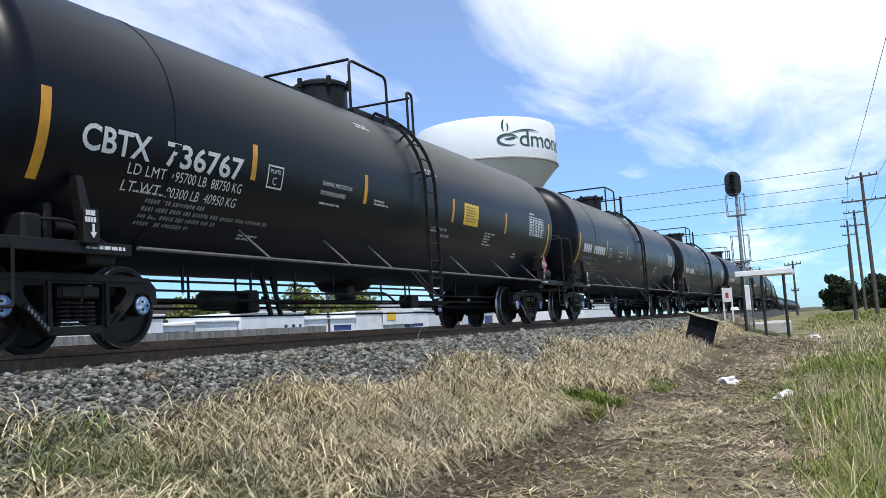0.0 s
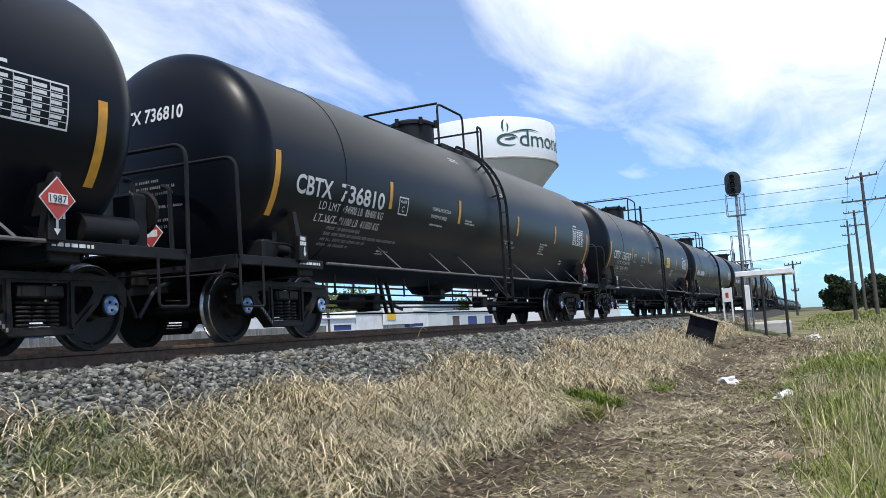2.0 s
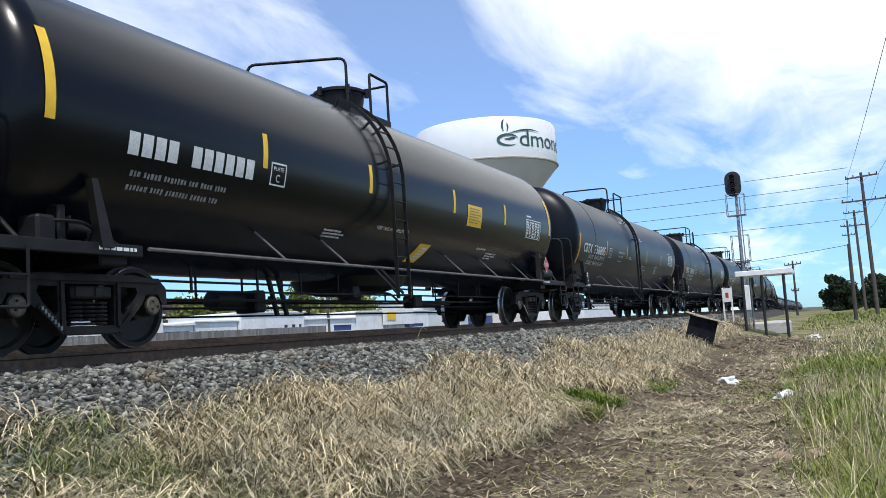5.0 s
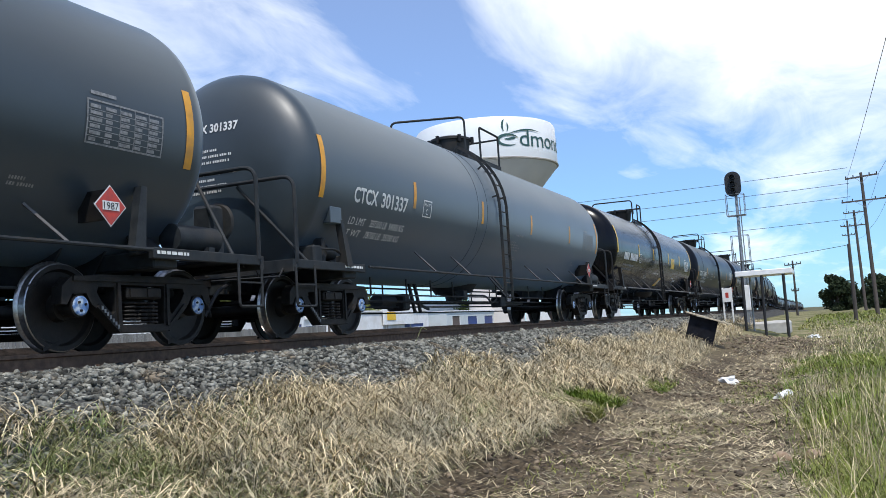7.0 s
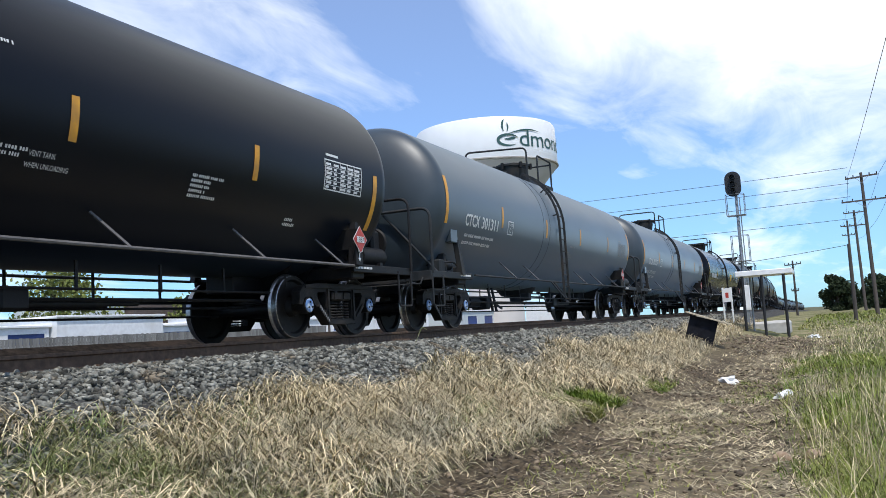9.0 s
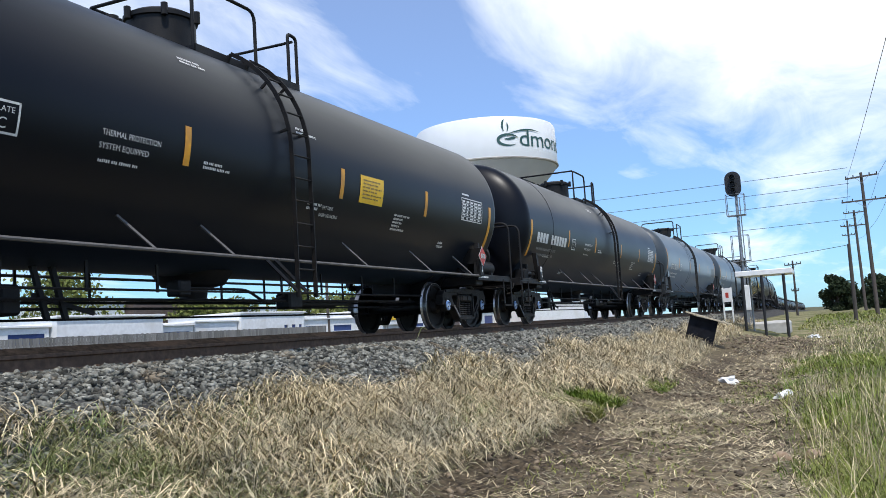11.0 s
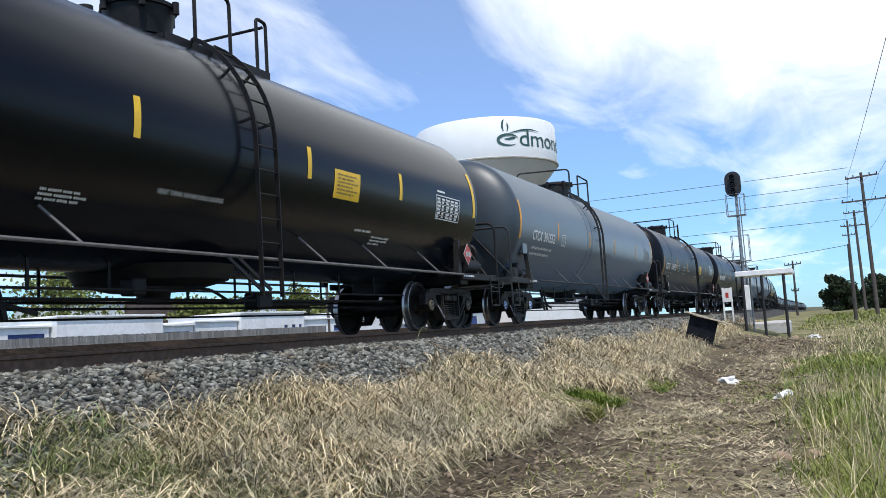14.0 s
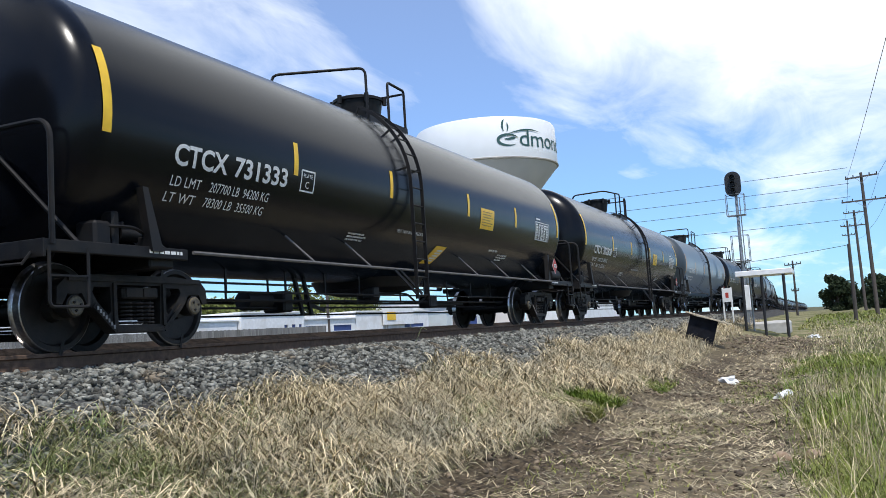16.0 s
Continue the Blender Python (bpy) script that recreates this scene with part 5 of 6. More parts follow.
def rotations(n, tilt=1.0):
    q = RNG.normal(size=(n, 4))
    q /= np.linalg.norm(q, axis=1)[:, None]
    w, x, y, z = q.T
    return np.stack([np.stack([1 - 2 * (y * y + z * z), 2 * (x * y - z * w), 2 * (x * z + y * w)], -1),
                     np.stack([2 * (x * y + z * w), 1 - 2 * (x * x + z * z), 2 * (y * z - x * w)], -1),
                     np.stack([2 * (x * z - y * w), 2 * (y * z + x * w), 1 - 2 * (x * x + y * y)], -1)], 1)


def bed_z(x):
    pts = [(0.84, -0.20), (1.40, -0.20), (1.78, -0.25), (2.2, -0.46), (2.65, -0.70), (3.2, -0.93), (4.0, -1.17)]
    return np.interp(x, [p[0] for p in pts], [p[1] for p in pts])


def build_stones():
    t = (1 + 5 ** 0.5) / 2
    iv = np.array([(-1, t, 0), (1, t, 0), (-1, -t, 0), (1, -t, 0), (0, -1, t), (0, 1, t), (0, -1, -t), (0, 1, -t), (t, 0, -1), (t, 0, 1), (-t, 0, -1), (-t, 0, 1)], float)
    iv /= np.linalg.norm(iv[0])
    fc = [(0, 11, 5), (0, 5, 1), (0, 1, 7), (0, 7, 10), (0, 10, 11), (1, 5, 9), (5, 11, 4), (11, 10, 2), (10, 7, 6), (7, 1, 8), (3, 9, 4), (3, 4, 2), (3, 2, 6), (3, 6, 8), (3, 8, 9), (4, 9, 5), (2, 4, 11), (6, 2, 10), (8, 6, 7), (9, 8, 1)]
    for j in range(3):
        shape = np.clip(iv + RNG.normal(size=iv.shape) * 0.22, -0.78, 0.78)
        bands = [(2.5, 8, 3600, 0.030), (8, 15, 4600, 0.031), (15, 30, 5000, 0.034), (30, 60, 2600, 0.05)]
        ms = []
        for y0, y1, n, size in bands:
            y = RNG.uniform(y0, y1, n)
            x = 0.86 + RNG.beta(1.0, 1.25, n) * 2.35
            r = size * np.exp(RNG.normal(size=n) * 0.28)
            z = bed_z(x) + r * RNG.uniform(-0.2, 0.55, n)
            yaw, tx, ty = RNG.uniform(0, 6.3, n), RNG.normal(size=n) * 0.38, RNG.normal(size=n) * 0.38
            o, q = np.zeros(n), np.ones(n)
            rz = np.stack([np.stack([np.cos(yaw), -np.sin(yaw), o], -1), np.stack([np.sin(yaw), np.cos(yaw), o], -1), np.stack([o, o, q], -1)], 1)
            rx = np.stack([np.stack([q, o, o], -1), np.stack([o, np.cos(tx), -np.sin(tx)], -1), np.stack([o, np.sin(tx), np.cos(tx)], -1)], 1)
            ry = np.stack([np.stack([np.cos(ty), o, np.sin(ty)], -1), np.stack([o, q, o], -1), np.stack([-np.sin(ty), o, np.cos(ty)], -1)], 1)
            rot = (rx @ ry @ rz) * (r[:, None, None] * np.stack([RNG.uniform(0.95, 1.6, n), RNG.uniform(0.7, 1.1, n), RNG.uniform(0.45, 0.8, n)], -1)[:, None, :])
            m = np.zeros((n, 4, 4))
            m[:, :3, :3], m[:, 0, 3], m[:, 1, 3], m[:, 2, 3] = rot, x, y, z
            ms.append(m)
        instances("ballast_stones", shape, fc, np.concatenate(ms), STONE, "loose grey crushed stones beside the rail", "gravel")


def blades(n, xr, yr, length, width, lean, clump=0.6, keep=None, seed=0, ypow=1.0):
    """Placed grass blades: matrices whose x is width, y the lean, z the length."""
    out = []
    tries = 0
    rnd = random.Random(seed)
    while len(out) < n and tries < n * 6:
        tries += 1
        x = rnd.uniform(*xr)
        y = yr[0] + (yr[1] - yr[0]) * rnd.random() ** ypow
        c = noise.noise(Vector((x * 1.1, y * 0.9, 3.3 + seed))) + 0.5 * noise.noise(Vector((x * 4, y * 3, 9.0 + seed)))
        if c < rnd.uniform(-1, 1) * clump - 0.15:
            continue
        if keep and not keep(x, y, rnd):
            continue
        ln = rnd.uniform(*length) * (0.8 + 0.5 * max(-0.4, c))
        w = rnd.uniform(*width)
        a = rnd.uniform(0, 2 * math.pi)
        le = rnd.uniform(*lean)
        m = Matrix.Translation((x, y, (float(bed_z(x)) if x < 2.7 else gz(x, y)) - 0.01)) @ Matrix.Rotation(a, 4, "Z") @ Matrix.Rotation(le, 4, "X") @ Matrix.Diagonal((w, ln, ln, 1))
        out.append(np.array(m))
    return np.array(out)


BLADE_V = [(-0.5, 0, 0), (0.5, 0, 0), (-0.45, -0.05, 0.4), (0.45, -0.05, 0.4), (-0.35, -0.25, 0.72), (0.35, -0.25, 0.72), (-0.1, -0.55, 0.86), (0.1, -0.55, 0.86)]
STALK_V = [(-0.5, 0, 0), (0.5, 0, 0), (-0.45, 0.02, 0.35), (0.45, 0.02, 0.35), (-0.4, 0.03, 0.7), (0.4, 0.03, 0.7), (-0.15, 0.0, 1.0), (0.15, 0.0, 1.0)]
CURL_V = [(-0.5, 0, 0), (0.5, 0, 0), (-0.45, 0.10, 0.35), (0.45, 0.10, 0.35), (-0.4, 0.02, 0.68), (0.4, 0.02, 0.68), (-0.15, -0.28, 0.92), (0.15, -0.28, 0.92)]
BLADE_F = [(0, 1, 3, 2), (2, 3, 5, 4), (4, 5, 7, 6)]


def build_grass():
    rim = lambda y: float(np.interp(y, (0, 17, 26, 37, 60), (4.45, 4.5, 4.15, 3.6, 3.3)))
    bare = lambda x, y: ((x - 4.35) / 0.42) ** 2 + ((y - 13.3) / 1.3) ** 2 < 1
    edge = lambda x, y, r: not bare(x, y) and x < rim(y) + 0.35 * noise.noise(Vector((y * 0.5, 2, 2))) + r.uniform(-0.25, 0.25) and x > 2.55 + 0.5 * noise.noise(Vector((y * 0.35, 7, 1))) + r.uniform(-0.2, 0.3)
    dry = lambda x, y, r: edge(x, y, r) and (y > 6.5 or r.random() < 0.22 + 0.12 * max(0, y - 2.5))
    m = np.concatenate([blades(13000, (2.2, 5.5), (2.5, 12), (0.14, 0.38), (0.005, 0.011), (0.35, 1.4), keep=dry, seed=1),
                        blades(11500, (2.2, 5.2), (12, 26), (0.20, 0.46), (0.011, 0.021), (0.35, 1.4), keep=edge, seed=2),
                        blades(12000, (2.2, 5.2), (26, 60), (0.20, 0.5), (0.014, 0.026), (0.1, 1.1), keep=edge, seed=3)])
    instances("dry_grass", BLADE_V, BLADE_F, m, STRAW, "matted dry straw-coloured grass on the bank", "grass")
    m = np.concatenate([blades(13000, (2.2, 5.2), (2.5, 12), (0.28, 0.65), (0.007, 0.014), (0.9, 1.45), keep=dry, seed=21),
                        blades(9000, (2.2, 5.2), (12, 28), (0.28, 0.65), (0.011, 0.022), (0.9, 1.45), keep=edge, seed=22)])
    m[:, 2, 3] += 0.05
    instances("matted_straw", CURL_V, BLADE_F, m, STRAW, "tangled fallen straw lying over the dry grass", "straw")
    low = lambda x, y, r: edge(x, y, r) and r.random() < (1.0 if y < 5.5 else 0.35)
    m = blades(20000, (2.3, 5.0), (2.3, 14), (0.14, 0.42), (0.005, 0.010), (0.3, 1.4), keep=low, seed=4)
    instances("matted_grass", BLADE_V, BLADE_F, m, STRAWG, "grey-green matted weeds at the foot of the ballast", "grass")
    verge = lambda x, y, r: x > float(np.interp(y, (5, 9, 15, 21, 32, 60), (8.0, 7.75, 7.25, 6.85, 6.65, 6.4))) + 0.35 * noise.noise(Vector((y * 0.6, 5, 5))) + r.uniform(-0.35, 0.25)
    m = np.concatenate([blades(21000, (7.2, 11.5), (3.5, 13), (0.12, 0.36), (0.005, 0.009), (0.05, 1.1), 0.45, keep=verge, seed=5),
                        blades(18000, (6.4, 13.5), (13, 28), (0.12, 0.34), (0.010, 0.017), (0.05, 0.9), 0.4, keep=verge, seed=6),
                        blades(6500, (6.2, 18), (28, 60), (0.10, 0.28), (0.018, 0.03), (0.05, 1.1), 0.7, keep=lambda x, y, r: x > 7.6 or r.random() < 0.4, seed=7),
                        blades(2600, (3.95, 4.8), (12.0, 14.7), (0.14, 0.30), (0.008, 0.014), (0.05, 0.7), 0.1, seed=8), blades(900, (4.3, 4.9), (16.5, 18.5), (0.10, 0.22), (0.008, 0.014), (0.05, 0.7), 0.1, seed=15),
                        blades(7000, (5.5, 24), (55, 115), (0.15, 0.40), (0.04, 0.075), (0.05, 0.9), 0.7, keep=lambda x, y, r: True, seed=14),
                        blades(500, (6.0, 6.8), (15.5, 19.5), (0.06, 0.16), (0.008, 0.014), (0.05, 0.8), 0.3, seed=12),
                        blades(2600, (5.0, 7.7), (4, 14), (0.04, 0.12), (0.006, 0.012), (0.05, 1.2), 0.5, seed=13)])
    instances("green_grass", BLADE_V, BLADE_F, m, GREEN, "fresh green grass of the verge", "grass")
    m = np.concatenate([blades(3200, (7.2, 10.8), (4, 18), (0.22, 0.62), (0.005, 0.010), (0.1, 1.1), 0.6, keep=verge, seed=9),
                        blades(17000, (4.3, 8.1), (3, 18), (0.05, 0.26), (0.005, 0.012), (1.25, 1.52), 0.7, seed=10),
                        blades(5000, (6.4, 16), (24, 60), (0.14, 0.34), (0.014, 0.024), (0.2, 1.2), 0.7, seed=16),
                        blades(6000, (4.6, 7.8), (18, 42), (0.10, 0.30), (0.010, 0.022), (1.25, 1.5), 0.7, seed=11)])
    m[:, 2, 3] += 0.018
    instances("straw_stalks", STALK_V, BLADE_F, m, STRAW, "pale dead stalks strewn on the dirt and through the grass", "straw")
    # clods on the dirt track
    cube = [(-1, -1, -0.5), (1, -0.8, -0.5), (0.9, 1, -0.5), (-0.8, 0.9, -0.5), (-0.6, -0.5, 0.5), (0.5, -0.6, 0.6), (0.6, 0.5, 0.4), (-0.4, 0.6, 0.5)]
    cf = [(0, 3, 2, 1), (4, 5, 6, 7), (0, 1, 5, 4), (1, 2, 6, 5), (2, 3, 7, 6), (3, 0, 4, 7)]
    ms = []
    rnd = random.Random(6)
    for k in range(7000):
        heap = rnd.random() < 0.35
        x, y = (rnd.gauss(5.6, 1.0), rnd.gauss(38, 3.5)) if heap else (rnd.uniform(4.4, 7.8), rnd.uniform(3.5, 24))
        s = 0.008 + 0.03 * rnd.random() ** 2.2 * (2.2 if heap else 1)
        ms.append(np.array(Matrix.Translation((x, y, gz(x, y) + s * 0.2)) @ Euler((rnd.uniform(-0.5, 0.5), rnd.uniform(-0.5, 0.5), rnd.uniform(0, 6.3))).to_matrix().to_4x4() @ Matrix.Diagonal((s, s * 1.3, s, 1))))
    instances("dirt_clods", cube, cf, np.array(ms), CLODM, "dark crumbled earth clods on the wheel track", "soil")


CLODM = mat("dry earth clod", (0.060, 0.044, 0.029), (0.20, 0.152, 0.10), 0.95, scale=20, island=0.6)
build_ground()
build_track()
build_stones()
build_grass()


# ---------------- trackside things ----------------
def build_signal():
    """Railway signal: tapered mast, oval hood board with three lamps, ladder cages."""
    X, Y = 3.25, 52.0
    zb = gz(X, Y)
    sig = thing("railway_signal", "tall galvanised signal mast with a black oval lamp board", "railway signal", m=pose(X, Y, 0))
    bm = bmesh.new()
    tube(bm, [(0, 0, zb), (0, 0, 2.4), (0, 0, 7.1)], 0.09, 12, radii=[0.11, 0.10, 0.075])
    part("mast", bm, ALU, sig, "galvanised steel tube", True)
    bm = bmesh.new()
    box(bm, -0.25, -0.25, zb - 0.05, 0.25, 0.25, zb + 0.18, 0.02)
    part("base", bm, CONC, sig)
    bm = bmesh.new()
    pts = []
    for k in range(25):
        a = math.pi * k / 24
        pts.append((0.44 * math.cos(a), 7.42 + 0.44 * math.sin(a)))
    for k in range(25):
        a = math.pi + math.pi * k / 24
        pts.append((0.44 * math.cos(a), 6.86 + 0.44 * math.sin(a)))
    f0 = [bm.verts.new((x - 0.1, -0.20, z)) for x, z in pts]
    f1 = [bm.verts.new((x - 0.1, -0.17, z)) for x, z in pts]
    bm.faces.new(f0), bm.faces.new(f1[::-1])
    for i in range(len(pts)):
        j = (i + 1) % len(pts)
        bm.faces.new((f0[i], f0[j], f1[j], f1[i]))
    bmesh.ops.recalc_face_normals(bm, faces=bm.faces[:])
    board = part("lamp_board", bm, SIGBLACK, sig, "black oval backing board")
    for z in (7.52, 7.14, 6.76):
        bm = bmesh.new()
        lathe(bm, [(-0.20, 0.14), (-0.50, 0.145), (-0.50, 0.135), (-0.24, 0.13), (-0.24, 0.0)], 18, "Y", origin=(-0.1, 0, z))
        part("lamp_hood", bm, SIGBLACK, board, "", True)
    bm = bmesh.new()
    box(bm, -0.34, -0.16, 6.55, 0.14, 0.12, 7.72, 0.03)
    part("lamp_case", bm, SIGBLACK, sig)
    for z0, z1, x0, x1 in ((5.35, 6.55, -0.55, 0.42), (2.75, 4.2, -0.46, 0.46)):
        bm = bmesh.new()
        for y in (-0.35, 0.35):
            tube(bm, [(x0, y, z0), (x1, y, z0), (x1, y, z1), (x0, y, z1), (x0, y, z0)], 0.025, 6)
        for x in (x0, x1):
            for z in (z0, z1, (z0 + z1) / 2):
                tube(bm, [(x, -0.35, z), (x, 0.35, z)], 0.02, 6)
        part("guard_cage", bm, ALU, sig, "tube guard frame", True)
        bm = bmesh.new()
        for k in range(7):
            box(bm, x0, -0.35 + 0.11 * k, z0 - 0.02, x1, -0.32 + 0.11 * k, z0 + 0.02)
        part("footboard", bm, ALU, sig)
    lad = part("ladder", tube(tube(bmesh.new(), [(0.22, -0.2, zb), (0.16, -0.16, 6.4)], 0.016, 6), [(0.22, 0.2, zb), (0.16, 0.16, 6.4)], 0.016, 6), ALU, sig)
    rung = finish(tube(bmesh.new(), [(0, -0.19, 0), (0, 0.19, 0)], 0.011, 6), "rung", ALU)
    for k in range(21):
        r = part("rung", rung, None, lad)
        r.location = (0.22 - 0.06 * k / 21, 0, zb + 0.3 + 0.31 * k)
    # pale relay case at the mast's foot
    case = thing("relay_case", "narrow white steel relay case on a post", "cabinet", m=pose(3.48, 50.4, 0))
    bm = bmesh.new()
    box(bm, -0.16, -0.12, 0.0, 0.16, 0.12, 1.35, 0.02)
    part("cabinet_body", bm, WHITEP, case, "", True)
    bm = bmesh.new()
    box(bm, -0.05, -0.05, gz(3.48, 50.4), 0.05, 0.05, 0.0)
    part("post", bm, ALU, case)
    # white and red board
    sg = thing("warning_board", "white warning board with a red field on two posts", "sign", m=pose(2.55, 49.5, 0))
    g = gz(2.55, 49.5)
    for x in (-0.22, 0.22):
        part("post", box(bmesh.new(), x - 0.04, -0.03, g, x + 0.04, 0.03, 1.28, 0.008), WHITEP, sg)
    part("panel", box(bmesh.new(), -0.25, -0.06, 0.50, 0.25, -0.035, 1.24, 0.006), WHITEP, sg)
    part("red_field", box(bmesh.new(), -0.08, -0.072, 0.72, 0.08, -0.062, 1.0), REDM, sg, "faded red field")


def build_shelter():
    """White slab held on thin posts, with its low concrete pad behind."""
    t = thing("white_canopy", "long white slab on five thin posts", "canopy", m=pose(0, 0, 0))
    bm = bmesh.new()
    box(bm, 3.40, 45.9, 1.66, 6.05, 48.2, 1.93, 0.03)
    part("slab", bm, WHITEP, t, "dull white slab", True)
    for x, y, r in ((3.72, 46.0, 0.075), (4.62, 46.0, 0.07), (5.64, 46.0, 0.075), (3.9, 48.1, 0.05), (5.55, 48.1, 0.05)):
        g = gz(x, y)
        bm = bmesh.new()
        tube(bm, [(x, y, g - 0.05), (x, y, 1.67)], r, 10)
        part("post", bm, SIGBLACK if y < 47 else ALU, t, "", True)
    pad = bmesh.new()
    box(pad, 2.4, 51.4, -1.45, 5.45, 53.6, -0.72, 0.10)
    bmesh.ops.subdivide_edges(pad, edges=pad.edges[:], cuts=3)
    for v in pad.verts:
        v.co += Vector((0, 0, 1)) * noise.noise(v.co * 1.7) * 0.12
    ob = new("concrete_pad", finish(pad, "concrete_pad", CONC))
    tagged(ob, "low weathered pale concrete pad in the grass", "concrete pad")


def build_box():
    t = thing("tilted_box", "black box tipped over with a plywood lid across it", "crate", m=pose(3.66, 31.0, -0.58, 0, 17.5, 8))
    w = 0.46
    for nm, a in (("front_panel", (-w, -w, -0.44, w, -w + 0.03, 0.41)), ("back_panel", (-w, w - 0.03, -0.44, w, w, 0.41)), ("side_panel", (-w, -w + 0.03, -0.44, -w + 0.03, w - 0.03, 0.41)),
                  ("side_panel", (w - 0.03, -w + 0.03, -0.44, w, w - 0.03, 0.41)), ("bottom_panel", (-w + 0.03, -w + 0.03, -0.44, w - 0.03, w - 0.03, -0.41))):
        part(nm, box(bmesh.new(), *a, 0.006), TARP, t)
    bm = bmesh.new()
    box(bm, -0.66, -0.64, 0.43, 0.84, 0.64, 0.48, 0.006)
    lid = part("lid", bm, PLYM, t, "pale weathered plywood lid")
    lid.rotation_euler = (0, radians(2.5), 0)


def build_pole(X, Y, z1, r, arms, mtl=WOODP, lean=0.0, label="weathered timber utility pole with crossarms"):
    g = gz(X, Y)
    t = thing("utility_pole", label, "utility pole", "utility poles", m=pose(X, Y, g - 0.1, 0, lean, 0))
    h = z1 - g + 0.1
    bm = bmesh.new()
    tube(bm, [(0, 0, 0), (0, 0, h * 0.5), (0, 0, h)], r, 12, radii=[r, r * 0.86, r * 0.68])
    part("pole_shaft", bm, mtl, t, "", True)
    for z, w, tilt in arms:
        zz = z - g + 0.1
        bm = bmesh.new()
        beam(bm, (-w, -r, zz - tilt), (w, -r, zz + tilt), 0.10, 0.13, side=Vector((0, 1, 0)))
        arm = part("crossarm", bm, mtl, t)
        for k in (-1, 1):
            part("brace", beam(bmesh.new(), (k * w * 0.45, -r - 0.06, zz), (0, -r - 0.06, zz - 0.55), 0.03, 0.04), ALU, arm)
        for k in (-0.95, -0.5, 0.5, 0.95):
            bm = bmesh.new()
            lathe(bm, [(0.06, 0.02), (0.10, 0.05), (0.14, 0.045), (0.17, 0.06), (0.24, 0.04), (0.25, 0.0)], 10, "Z", origin=(k * w, -r, zz + tilt * k))
            part("insulator", bm, SIGBLACK, arm, "", True)
    return t


def build_wire(a, b, sag, r=0.018, name="overhead_wire"):
    bm = bmesh.new()
    a, b = Vector(a), Vector(b)
    pts = []
    for k in range(25):
        q = k / 24
        pts.append(a.lerp(b, q) - Vector((0, 0, 4 * sag * q * (1 - q))))
    tube(bm, pts, r, 6)
    tagged(new(name, finish(bm, name, WIREM, True)), "thin dark overhead line strung between poles", "cable", "overhead wires")


def build_lines():
    build_pole(10.85, 82, 11.0, 0.17, ((10.63, 1.25, 0.06), (8.6, 1.75, 0.0)), lean=-0.8)
    build_pole(10.9, 120, 11.5, 0.19, ((11.2, 1.2, 0), (9.6, 1.3, 0)), lean=-1.0)
    build_pole(10.25, 150, 12.9, 0.19, ((12.0, 1.0, 0), (10.6, 0.9, 0)))
    build_pole(9.0, 70, 4.3, 0.14, (), DARKWOOD, label="dark stub of a timber pole without arms")
    build_pole(3.47, 110, 5.4, 0.14, ((4.95, 0.9, 0.05), (1.9, 0.4, 0.0)), DARKWOOD, label="short dark line pole with one crossarm")
    build_pole(-45.0, 86, 12.6, 0.18, ((12.2, 1.2, 0), (9.8, 1.2, 0)), label="weathered timber utility pole behind the tracks")
    build_pole(13.2, -35, 11.0, 0.20, ((10.63, 1.25, 0), (8.6, 1.75, 0)), label="weathered timber utility pole beside the road")
    for z0, z1 in ((11.54, 12.31), (10.19, 11.0), (9.04, 9.67), (7.16, 8.03)):
        build_wire((9.7, 82, z0), (-45, 86, z1), 0.35, 0.022)
    build_wire((9.05, 70, 4.25), (-3.0, 72, 3.4), 0.1, 0.02)
    for dx, z in ((-1.2, 10.75), (1.2, 10.8), (1.7, 8.75)):
        build_wire((10.85 + dx, 82, z), (13.2 + dx, -35, z), 0.9, 0.014)
        build_wire((10.85 + dx, 82, z), (10.9 + dx * 0.9, 120, z + 0.5), 0.3, 0.016)
        build_wire((10.9 + dx * 0.9, 120, z + 0.5), (10.25 + dx * 0.8, 150, z + 1.2), 0.3, 0.016)


